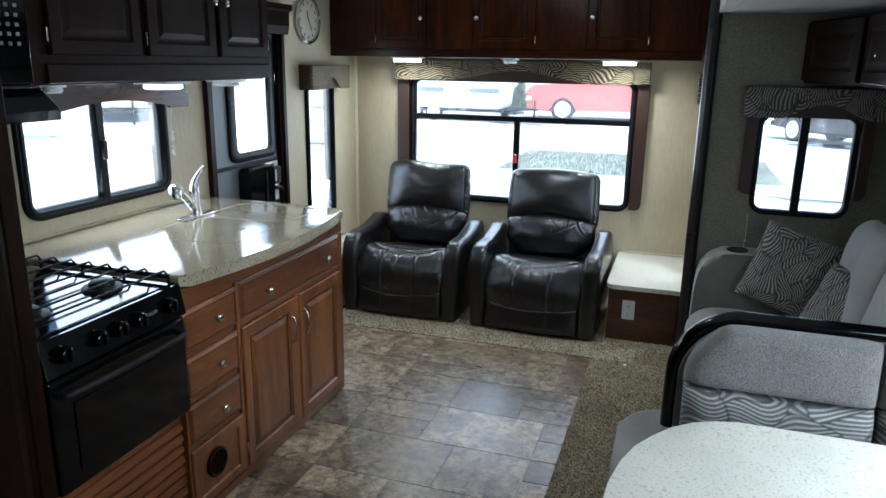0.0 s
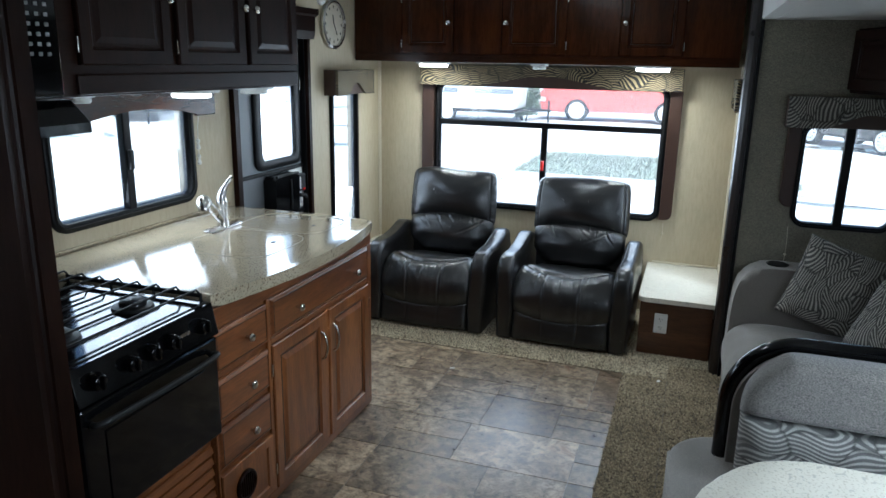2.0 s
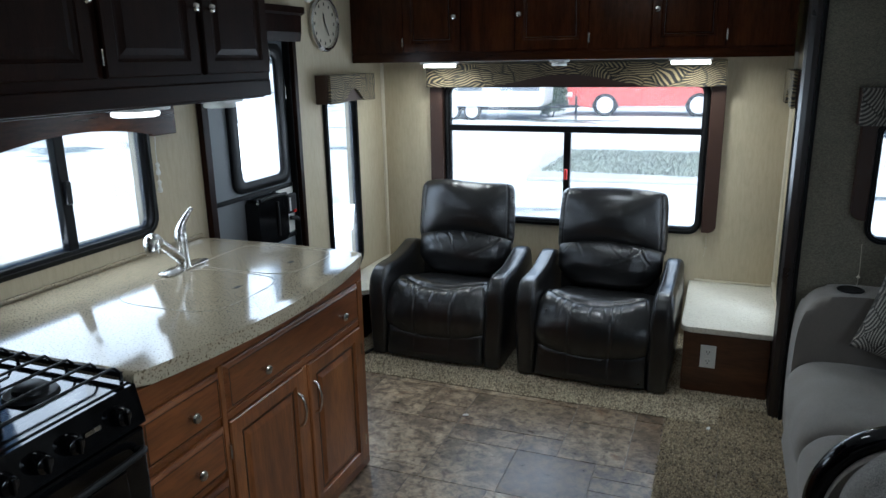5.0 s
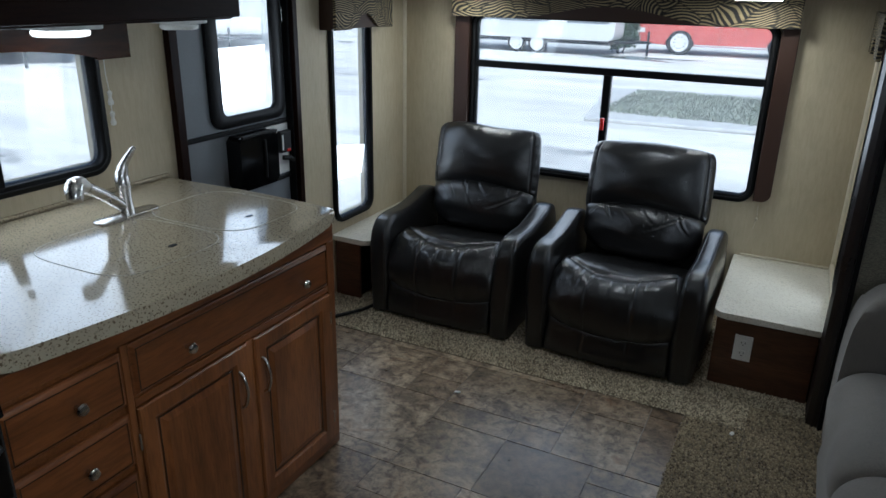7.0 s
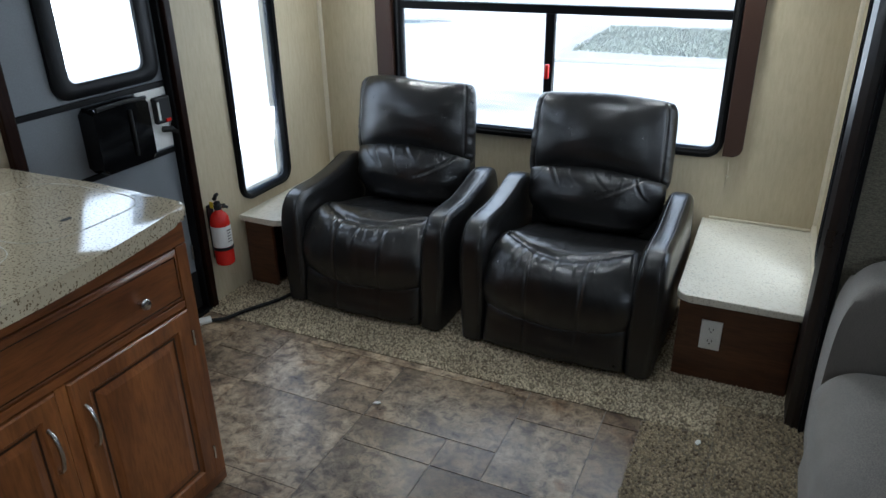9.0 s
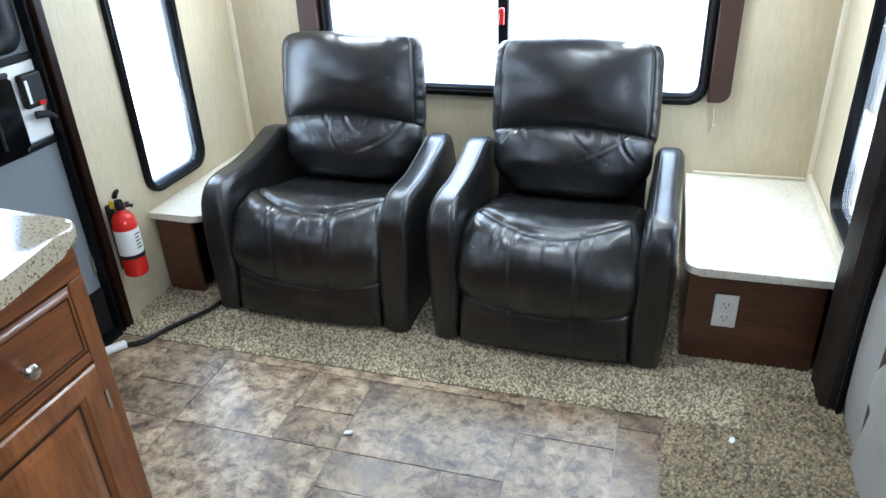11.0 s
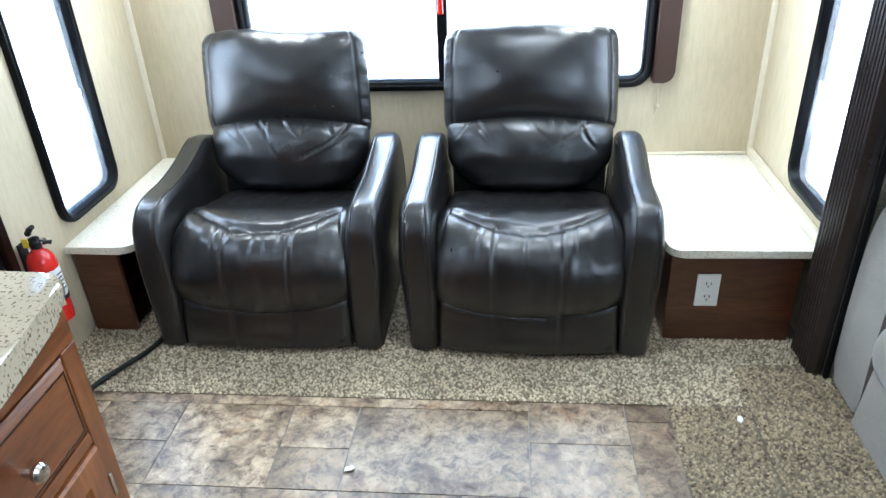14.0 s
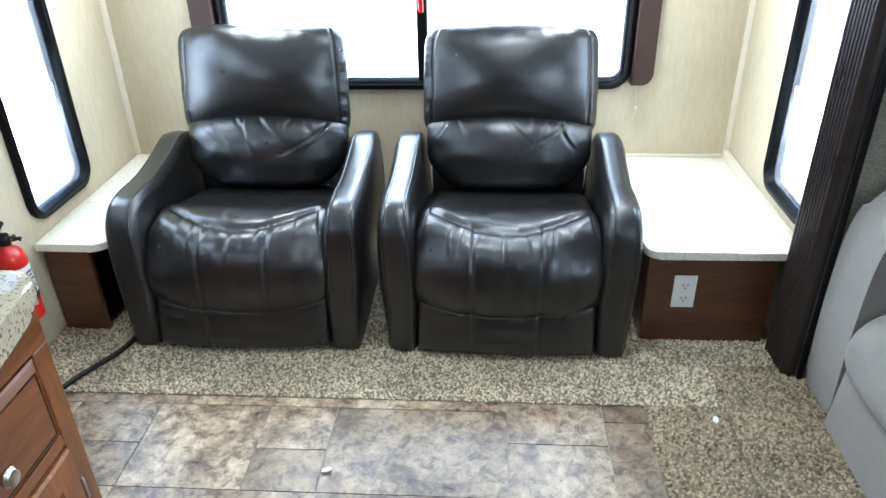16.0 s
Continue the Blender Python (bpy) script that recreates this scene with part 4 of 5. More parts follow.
for z in (0.02, 0.17):
    part("shelf", box(B(), 0.0285, 0.165, -0.7545, -0.01, z, z + 0.014, 0.002), SHADE_WOOD, st2)
part("divider", box(B(), 0.0285, 0.165, -0.40, -0.386, 0.0345, 0.1695), SHADE_WOOD, st2)
ld = thing("splash_strip", pose(0, 0, 0), "cream ledge strip where table meets wall", "trim", kind="structure")
part("strip", box(B(), 2.40, 2.4195, -0.79, -0.017, 0.351, 0.385, 0.004), TRIM, ld)
part("strip", box(B(), 1.99, 2.399, -0.014, -0.0005, 0.351, 0.362, 0.003), TRIM, ld)

outlet = thing("wall_outlet", pose(2.098, -0.7735, 0.199), "white double power socket on the walnut base", "outlet")
part("cover_plate", box(B(), -0.036, 0.036, -0.006, 0.0, -0.059, 0.059, 0.003), WHITE, outlet)
for z in (-0.024, 0.024):
    sock = part("socket", prism(B(), round_rect(-0.017, 0.017, z - 0.015, z + 0.015, 0.012), "y", -0.0085, -0.0062, 0.0006), WHITE, outlet)
    for x in (-0.007, 0.007):
        part("slot", box(B(), x - 0.0012, x + 0.0012, -0.0095, -0.0086, z - 0.001, z + 0.008), RUBBER, sock)
    part("slot", lathe(B(), [(0.0025, -0.0095), (0.0025, -0.0086)], 8, (0, 0, z - 0.008), "y"), RUBBER, sock)

# ---- fire extinguisher ----
ex = thing("fire_extinguisher", pose(0.062, -0.985, 0.20), "small red fire extinguisher strapped to the wall", "fire extinguisher")
part("cylinder", lathe(B(), [(0.034, 0.0), (0.041, 0.006), (0.042, 0.02), (0.042, 0.20), (0.039, 0.222), (0.030, 0.238), (0.019, 0.246), (0.016, 0.255)], 28), RED, ex, smooth=True)
part("label", lathe(B(), [(0.0424, 0.09), (0.0428, 0.0905), (0.0428, 0.185), (0.0424, 0.1855)], 28), WHITE, ex, "white printed label band")
for k in range(5):
    part("print_line", box(B(), 0.0424, 0.0434, -0.012, 0.012 - 0.004 * (k % 2), 0.112 + k * 0.013, 0.116 + k * 0.013), RUBBER, ex)
strap = part("strap", lathe(B(), [(0.0428, 0.075), (0.0445, 0.0755), (0.0445, 0.0885), (0.0428, 0.089)], 28), RUBBER, ex, "black rubber strap")
part("bracket", box(B(), -0.05, -0.0425, -0.018, 0.018, 0.02, 0.27, 0.002), RUBBER, ex)
part("valve", lathe(B(), [(0.015, 0.256), (0.017, 0.262), (0.017, 0.275), (0.012, 0.285)], 14), RUBBER, ex)
part("gauge", lathe(B(), [(0.011, -0.006), (0.012, 0.0), (0.011, 0.006)], 14, (0.018, 0.012, 0.272), "x"), NICKEL, ex)
part("handle", tube(B(), [(-0.012, 0.0, 0.283), (0.01, -0.012, 0.294), (0.03, -0.022, 0.300)], 0.007, 8), RUBBER, ex)
part("lever", tube(B(), [(-0.016, 0.004, 0.300), (0.0, -0.004, 0.318), (0.022, -0.016, 0.334)], [0.010, 0.009, 0.007], 8), RUBBER, ex)
part("nozzle", tube(B(), [(0.012, 0.012, 0.264), (0.028, 0.020, 0.266), (0.036, 0.024, 0.262)], [0.006, 0.006, 0.008], 8), RUBBER, ex)
part("safety_tag", box(B(), -0.030, -0.012, -0.014, -0.010, 0.262, 0.290), YELLOW, ex)

# ---- loose things on the floor ----
cord = thing("power_cord", pose(0, 0, 0), "black flexible cord lying across the carpet edge", "cord")
part("cable", tube(B(), smooth_path([(0.10, -1.175, 0.012), (0.15, -1.13, 0.012), (0.19, -1.05, 0.017), (0.23, -0.98, 0.018), (0.27, -0.90, 0.018), (0.285, -0.82, 0.016), (0.285, -0.70, 0.012)], 6), 0.0085, 10), RUBBER, cord, smooth=True)
pipe = thing("pipe_end", pose(0, 0, 0), "short white plastic pipe end by the door sill", "pipe")
part("pipe", tube(B(), [(0.045, -1.245, 0.016), (0.10, -1.168, 0.016)], 0.016, 14), WHITE, pipe, smooth=True)
for x, y, a in ((1.049, -1.387, 20), (2.123, -1.163, 70)):
    scrap = thing("paper_scrap", pose(x, y, 0.004 if x < 2 else 0.012, 0, 0, a), "tiny torn white paper scrap lying on the floor", "litter")
    part("scrap", prism(B(), [(-0.014, -0.006), (0.004, -0.009), (0.016, -0.002), (0.010, 0.007), (-0.008, 0.006)], "z", 0.0, 0.004, 0.0008), WHITE, scrap)

# ---- rear overhead cabinets ----


def knob(parent, x, y, z, s=1.0):
    return part("knob", lathe(B(), [(0.006 * s, 0.0), (0.0055 * s, -0.012 * s), (0.013 * s, -0.018 * s), (0.0155 * s, -0.024 * s), (0.012 * s, -0.030 * s), (0.004 * s, -0.032 * s)], 16, (x, y, z), "y"), NICKEL, parent, "satin nickel knob", smooth=True)


def glaze(parent, x0, x1, z0, z1, inset, y, w=0.005):
    """The dark line rubbed into the moulding round a panel."""
    bm = B()
    a, c, e, g = x0 + inset, x1 - inset, z0 + inset, z1 - inset
    for p in ((a, c, e, e + w), (a, c, g - w, g), (a, a + w, e + w, g - w), (c - w, c, e + w, g - w)):
        box(bm, p[0], p[1], -y - 0.0012, -y + 0.002, p[2], p[3])
    return part("glazed_moulding", bm, GLAZE, parent, "dark glazed moulding line")


def hinge(parent, x, y, z):
    return part("hinge", box(B(), x - 0.004, x + 0.004, y - 0.012, y, z - 0.024, z + 0.024, 0.002), NICKEL, parent, "nickel hinge")


oc = thing("overhead_cabinet", place(0, -0.386, 0, "rear"), "cherry wood overhead cabinets across the rear wall", "cabinet")
# Cherry like the base cabinet, coloured darker for the shade up here.
part("body", box(B(), 0.006, 2.372, 0.0, 0.379, 1.623, 2.095, 0.003), SHADED_CHERRY_X, oc)
part("face_rail", box(B(), 0.006, 2.372, -0.012, -0.0005, 1.620, 1.667, 0.003), SHADED_CHERRY_X, oc)
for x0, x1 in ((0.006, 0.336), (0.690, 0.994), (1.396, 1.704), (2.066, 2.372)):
    part("face_stile", box(B(), x0, x1, -0.012, -0.0005, 1.673, 2.09, 0.002), SHADED_CHERRY, oc)
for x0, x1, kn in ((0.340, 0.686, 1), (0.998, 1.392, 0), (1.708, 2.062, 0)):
    d = part("door", stepped(B(), x0, x1, 1.676, 2.085, RAISED[:7]), SHADED_CHERRY, oc)
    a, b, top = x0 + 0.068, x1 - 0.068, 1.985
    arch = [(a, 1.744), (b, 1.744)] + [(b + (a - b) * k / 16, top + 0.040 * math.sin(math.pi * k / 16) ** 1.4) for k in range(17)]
    part("raised_panel", prism(B(), arch, "y", -0.0185, -0.0105, 0.0065, 2), SHADED_CHERRY, d)
    rim = smooth_path([(x, -0.0115, z) for x, z in arch[2:]], 1)
    part("glazed_moulding", tube(B(), [(a - 0.005, -0.0115, 1.74), (b + 0.005, -0.0115, 1.74)] + [(p.x * 1.0, p.y, p.z + 0.006) for p in rim], 0.0022, 6, True), GLAZE, d, "dark glazed moulding line")
    knob(d, x1 - 0.028 if kn else x0 + 0.028, -0.019, 1.858)
    for z in (1.73, 2.0):
        hinge(d, x0 - 0.004 if kn else x1 + 0.004, -0.006, z)


def under_lamp(m, hx, hy, lit, label):
    u = thing("cabinet_lamp", m, label, "lamp", "lamps under the cabinets")
    part("housing", prism(B(), round_rect(-hx, hx, -hy, hy, 0.02), "z", -0.014, 0.0, 0.003), WHITE, u)
    part("lens", prism(B(), round_rect(-hx + 0.008, hx - 0.008, -hy + 0.008, hy - 0.008, min(hx, hy) - 0.009), "z", -0.034, -0.0145, 0.009, 4), lit or LENS, u, smooth=True)
    return u


under_lamp(pose(0.51, -0.27, 1.622), 0.105, 0.06, LAMP_ON, "lit white lamp under the rear cabinet")
under_lamp(pose(1.90, -0.27, 1.622), 0.105, 0.06, LAMP_ON, "lit white lamp under the rear cabinet")
under_lamp(pose(1.215, -0.27, 1.622), 0.05, 0.05, None, "small unlit white lamp under the rear cabinet")

for lx, ly in ((1.52, -1.05), (1.45, -2.7)):
    cl = thing("ceiling_lamp", pose(lx, ly, 2.099), "lit white rectangular lamp on the ceiling", "lamp", "lamps on the ceiling")
    part("housing", prism(B(), round_rect(-0.16, 0.16, -0.075, 0.075, 0.03), "z", -0.018, 0.0, 0.004), WHITE, cl)
    part("lens", prism(B(), round_rect(-0.14, 0.14, -0.058, 0.058, 0.025), "z", -0.038, -0.0185, 0.008, 3), LAMP_ON, cl, smooth=True)

al = thing("wall_sensor", place(0.002, -0.86, 1.975, "left"), "small round white sensor on the wall by the clock", "sensor")
part("cover", lathe(B(), [(0.040, 0.0), (0.042, -0.012), (0.036, -0.022), (0.012, -0.026)], 24, (0, 0, 0), "y"), WHITE, al, smooth=True)
part("lens", lathe(B(), [(0.010, -0.0262), (0.008, -0.030)], 12, (0, 0, 0), "y"), RUBBER, al)

# ---- wall clock ----
ck = thing("wall_clock", place(0.002, -0.717, 1.832, "left"), "round wall clock with silver rim and ivory dial", "clock")
part("rim", lathe(B(), [(0.138, 0.0), (0.147, -0.008), (0.147, -0.022), (0.138, -0.030), (0.128, -0.026), (0.125, -0.012)], 40, (0, 0, 0), "y"), STEEL, ck, smooth=True)
part("dial", lathe(B(), [(0.124, -0.013), (0.124, -0.0145)], 40, (0, 0, 0), "y"), DIAL, ck)
for k in range(12):
    a = k * math.tau / 12
    part("hour_mark", box(B(), 0.102 * math.sin(a) - 0.004, 0.102 * math.sin(a) + 0.004, -0.017, -0.0147, 0.102 * math.cos(a) - 0.008, 0.102 * math.cos(a) + 0.008), RUBBER, ck)
part("hour_pointer", tube(B(), [(0, -0.018, 0), (-0.012, -0.018, 0.055)], 0.003, 6), RUBBER, ck)
part("minute_pointer", tube(B(), [(0, -0.02, 0), (0.035, -0.02, -0.06)], 0.0025, 6), RUBBER, ck)
pull = thing("cord_pull", place(0.006, -2.075, 0, "left"), "white cord pull hanging beside the kitchen window", "blind cord")
part("cord", tube(B(), [(-0.045, -0.062, 1.40), (-0.02, -0.03, 1.32), (0, -0.012, 1.262)], 0.0016, 6), WHITE, pull)
for z in (1.235, 1.165):
    part("tassel", lathe(B(), [(0.003, 0.03), (0.009, 0.022), (0.005, 0.006), (0.010, -0.01), (0.008, -0.02)], 12, (0, -0.012, z)), WHITE, pull)
part("link", tube(B(), [(0, -0.012, 1.22), (0, -0.012, 1.19)], 0.0016, 6), WHITE, pull)
for x, y, z0, z1 in ((2.66, -0.965, 0.86, 0.60), (2.035, -0.012, 0.62, 0.50)):
    bc = thing("blind_cord", pose(x, y, 0), "thin cream blind cord with a small bead", "blind cord")
    part("cord", tube(B(), smooth_path([(0, 0, z0), (0.004, 0, (z0 + z1) / 2), (-0.006, 0, z1)], 4), 0.0014, 6), TRIM, bc)
    part("bead", lathe(B(), [(0.002, -0.007), (0.007, -0.003), (0.007, 0.003), (0.002, 0.007)], 10, (0.003, 0, z0 * 0.45 + z1 * 0.55)), TRIM, bc)

# ---- kitchen base ----
kb = thing("kitchen_cabinet", place(0.793, -2.50, 0, "left"), "cherry wood base cabinet with drawers and panelled doors", "cabinet")
# local x runs towards the rear wall from the cabinet's middle
part("body", box(B(), -0.596, 0.597, 0.0, 0.788, 0.004, 0.866, 0.003), CHERRY_Y, kb)
part("face_rail", box(B(), -0.596, 0.597, -0.012, -0.0005, 0.808, 0.866, 0.002), CHERRY_X, kb)
part("base_rail", box(B(), -0.596, 0.597, -0.012, -0.0005, 0.005, 0.042, 0.002), CHERRY_X, kb)
for a, b, z0, z1 in ((-0.596, -0.588, 0.043, 0.807), (-0.278, -0.258, 0.043, 0.807), (0.559, 0.597, 0.043, 0.807), (0.140, 0.170, 0.043, 0.628)):
    part("face_stile", box(B(), a, b, -0.012, -0.0005, z0, z1, 0.002), CHERRY, kb)
part("mid_rail", box(B(), -0.257, 0.558, -0.012, -0.0005, 0.629, 0.652, 0.002), CHERRY_X, kb)
for z0, z1, kz in ((0.648, 0.792, 0.727), (0.476, 0.622, 0.554), (0.305, 0.452, 0.381)):
    d = part("drawer", stepped(B(), -0.587, -0.279, z0, z1, SLAB), CHERRY_X, kb)
    glaze(d, -0.587, -0.279, z0, z1, 0.014, 0.0185, 0.003)
    knob(d, -0.416, -0.019, kz - 0.006)
d = part("drawer", stepped(B(), -0.256, 0.557, 0.655, 0.802, SLAB), CHERRY_X, kb)
glaze(d, -0.256, 0.557, 0.655, 0.802, 0.014, 0.0185, 0.003)
knob(d, -0.085, -0.019, 0.720)
knob(d, 0.406, -0.019, 0.720)
for a, b, hx, px in ((-0.256, 0.138, -0.261, 0.098), (0.172, 0.557, 0.562, 0.200)):
    d = part("door", stepped(B(), a, b, 0.046, 0.624, RAISED), CHERRY, kb)
    glaze(d, a, b, 0.046, 0.624, 0.0585, 0.011)
    for z in (0.13, 0.53):
        hinge(d, hx, -0.006, z)
    part("pull", tube(B(), smooth_path([(px, -0.018, 0.43), (px, -0.036, 0.445), (px, -0.046, 0.49), (px, -0.036, 0.535), (px, -0.018, 0.55)], 5), 0.0055, 10), NICKEL, d, "bowed satin nickel pull", smooth=True)
vp = part("vent_panel", stepped(B(), -0.587, -0.279, 0.05, 0.285, ((0, 0), (0, 0.014), (0.004, 0.018), (0.035, 0.018), (0.04, 0.012))), CHERRY, kb)
part("vent_rim", lathe(B(), [(0.056, -0.012), (0.056, -0.022), (0.050, -0.026), (0.045, -0.022), (0.045, -0.013)], 28, (-0.455, 0, 0.18), "y"), SHADE_WOOD, vp, smooth=True)
part("vent_hole", lathe(B(), [(0.044, -0.0125), (0.044, -0.0145)], 28, (-0.455, 0, 0.18), "y"), RUBBER, vp)
for k in range(-3, 4):
    h = math.sqrt(0.044 ** 2 - (k * 0.012) ** 2)
    part("vent_slat", box(B(), -0.455 + k * 0.012 - 0.002, -0.455 + k * 0.012 + 0.002, -0.020, -0.0147, 0.18 - h, 0.18 + h), SHADE_WOOD, vp)

wt = thing("worktop", pose(0, 0, 0), "speckled beige glossy worktop with a bowed front", "worktop")
front = []
for k in range(29):
    s = k / 28
    y = -3.07 + s * (3.07 - 1.905)
    front.append((0.797 + 0.075 * math.sin(math.pi * s) ** 0.9 + 0.016 * s, y))
corner = [(0.809, -1.898), (0.802, -1.882), (0.789, -1.871), (0.769, -1.865)]
outline = [(0.002, -3.07)] + front + corner + [(0.45, -1.858), (0.002, -1.852)]
part("slab", prism(B(), outline, "z", 0.868, 0.912, 0.017, 5), STONE, wt, smooth=True, angle=35)
part("back_lip", box(B(), 0.0015, 0.012, -3.068, -1.85, 0.9125, 0.925, 0.003), STONE, wt)


def groove(pts, label):
    g = thing("sink_cover", pose(0, 0, 0), label, "sink cover")
    part("seam", tube(B(), [(x, y, 0.9118) for x, y in pts], 0.0016, 6, True), STONE_EDGE, g)
    return g


s1 = groove([(0.50 + 0.21 * math.copysign(abs(math.cos(t)) ** 0.5, math.cos(t)), -2.465 + 0.20 * math.copysign(abs(math.sin(t)) ** 0.5, math.sin(t))) for t in [k * math.tau / 40 for k in range(40)]],
            "speckled sink cover set flush in the worktop")
s2 = groove([(0.50 + 0.21 * math.copysign(abs(math.cos(t)) ** 0.5, math.cos(t)), -2.073 + 0.175 * math.copysign(abs(math.sin(t)) ** 0.5, math.sin(t))) for t in [k * math.tau / 40 for k in range(40)]],
            "speckled sink cover set flush beside the other")
for g, x, y in ((s1, 0.611, -2.411), (s2, 0.613, -2.090)):
    part("finger_hole", prism(B(), [(x + 0.009 * math.cos(k * math.tau / 16), y + 0.016 * math.sin(k * math.tau / 16)) for k in range(16)], "z", 0.9122, 0.9128), RUBBER, g, "dark finger hole")

fc = thing("faucet", pose(0.282, -2.285, 0.9125), "brushed steel kitchen faucet with a pull-out spout", "faucet")
part("base_plate", prism(B(), round_rect(-0.03, 0.03, -0.118, 0.118, 0.029), "z", 0.0, 0.009, 0.003), STEEL, fc, smooth=True, angle=30)
part("column", lathe(B(), [(0.026, 0.009), (0.025, 0.02), (0.022, 0.05), (0.0225, 0.10), (0.022, 0.125), (0.016, 0.140), (0.006, 0.144)], 24), STEEL, fc, smooth=True)
part("spout", tube(B(), smooth_path([(0.0, -0.01, 0.035), (0.018, -0.06, 0.072), (0.04, -0.12, 0.112), (0.055, -0.17, 0.142)], 5), [0.018] * 16, 16), STEEL, fc, smooth=True)
part("spray_head", tube(B(), smooth_path([(0.052, -0.165, 0.138), (0.062, -0.195, 0.157), (0.076, -0.222, 0.158), (0.086, -0.232, 0.138), (0.088, -0.234, 0.122)], 4),
                        [0.019, 0.021, 0.023, 0.024, 0.025, 0.025, 0.025, 0.026, 0.026, 0.026, 0.026, 0.025, 0.024, 0.023, 0.022, 0.021, 0.020], 16), STEEL, fc, smooth=True)
part("lever", tube(B(), smooth_path([(0.0, 0.0, 0.135), (0.006, 0.006, 0.165), (0.022, 0.022, 0.20), (0.032, 0.036, 0.222)], 4),
                   [0.020, 0.019, 0.018, 0.017, 0.015, 0.013, 0.012, 0.011, 0.010, 0.009, 0.009, 0.008, 0.007], 12), STEEL, fc, smooth=True)

# ---- stove ----
sv = thing("stove", place(0.785, -3.352, 0, "left"), "black enamel gas range with a wire grate and oven", "stove")
part("body", box(B(), -0.277, 0.277, 0.0, 0.77, 0.44, 0.868, 0.004), ENAMEL, sv)
part("cooktop", box(B(), -0.278, 0.278, -0.01, 0.765, 0.8685, 0.896, 0.008), ENAMEL, sv)
cp = part("control_panel", prism(B(), [(-0.04, 0.795), (-0.0005, 0.795), (-0.0005, 0.868), (-0.0105, 0.893), (-0.02, 0.893)], "x", -0.277, 0.277, 0.004), ENAMEL, sv)
for x in (-0.215, -0.095, -0.015, 0.065, 0.2):
    kn = part("burner_knob", lathe(B(), [(0.024, -0.028), (0.024, -0.040), (0.020, -0.056), (0.017, -0.058)], 20, (x, 0, 0.845), "y"), ENAMEL, cp, smooth=True)
    part("knob_grip", box(B(), x - 0.004, x + 0.004, -0.068, -0.0575, 0.828, 0.862, 0.002), ENAMEL, kn)
part("maker_badge", box(B(), 0.105, 0.15, -0.0345, -0.0325, 0.838, 0.848), STEEL, cp)
od = part("oven_door", box(B(), -0.272, 0.272, -0.034, -0.0005, 0.45, 0.785, 0.008), ENAMEL, sv)
part("oven_glass", box(B(), -0.20, 0.20, -0.0375, -0.0345, 0.50, 0.70, 0.002), ENAMEL, od)
part("oven_handle", tube(B(), smooth_path([(-0.24, -0.034, 0.735), (-0.22, -0.066, 0.742), (0.0, -0.076, 0.742), (0.22, -0.066, 0.742), (0.24, -0.034, 0.735)], 6), 0.009, 12), RUBBER, od, smooth=True)
for bx, by in ((-0.14, 0.16), (0.14, 0.16), (0.0, 0.42)):
    part("burner", lathe(B(), [(0.062, 0.897), (0.058, 0.905), (0.040, 0.908), (0.038, 0.918), (0.030, 0.924), (0.006, 0.926)], 24, (bx, by, 0)), IRON, sv, smooth=True)
g = B()
for y in [0.016 + 0.0745 * k for k in range(8)]:
    tube(g, [(-0.266, y, 0.920), (-0.252, y, 0.937), (0.252, y, 0.937), (0.266, y, 0.920)], 0.0038, 6)
for x in (-0.266, 0.266):
    box(g, x - 0.004, x + 0.004, 0.008, 0.546, 0.908, 0.922, 0.002)
    for y in (0.012, 0.19, 0.36, 0.54):
        tube(g, [(x, y, 0.897), (x, y, 0.912)], 0.005, 6)
part("grate", g, IRON, sv, "wire grate of long iron bars", smooth=True)
lp = thing("louvre_panel", place(0.780, -3.352, 0, "left"), "cherry wood panel with louvres below the stove", "panel")
part("panel", box(B(), -0.284, 0.284, 0.0, 0.767, 0.004, 0.4385, 0.002), CHERRY_Y, lp)
for k in range(9):
    part("louvre", prism(B(), [(-0.0005, 0.06 + k * 0.04), (-0.014, 0.062 + k * 0.04), (-0.006, 0.084 + k * 0.04), (-0.0005, 0.086 + k * 0.04)], "x", -0.25, 0.25), CHERRY_X, lp)
pn = thing("pantry_cabinet", place(0.825, -4.395, 0, "left"), "tall dark cherry pantry and refrigerator cabinet", "cabinet")
part("body", box(B(), -0.75, 0.755, 0.0, 0.82, 0.004, 2.095, 0.004), SHADE_WOOD, pn)
part("door", stepped(B(), 0.02, 0.74, 0.06, 2.05, RAISED), SHADE_WOOD, pn)
part("door", stepped(B(), -0.74, 0.0, 0.06, 2.05, RAISED), SHADE_WOOD, pn)

# ---- kitchen overhead ----
ko = thing("kitchen_overhead_cabinet", place(0.395, -2.405, 0, "left"), "cherry wood overhead cabinets above the kitchen window", "cabinet")
prof = [(-0.76, 2.095), (-0.76, 1.505), (0.535, 1.505)] + [(0.535 + 0.05 * math.sin(k * math.pi / 12), 1.555 - 0.05 * math.cos(k * math.pi / 12)) for k in range(1, 7)] + [(0.585, 2.095)]
# Body and doors are darker than the base cabinet's cherry: shade painted in.
part("body", prism(B(), prof, "y", 0.0, 0.392, 0.004), SHADE_WOOD_X, ko)
part("face_rail", box(B(), -0.705, 0.575, -0.012, -0.0005, 1.512, 1.572, 0.004), SHADE_WOOD_X, ko)
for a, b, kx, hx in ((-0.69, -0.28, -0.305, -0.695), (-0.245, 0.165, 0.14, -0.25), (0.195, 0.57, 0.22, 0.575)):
    d = part("door", stepped(B(), a, b, 1.60, 2.08, RAISED), SHADE_WOOD, ko)
    knob(d, kx, -0.019, 1.818)
    for z in (1.66, 1.95):
        hinge(d, hx, -0.004, z)
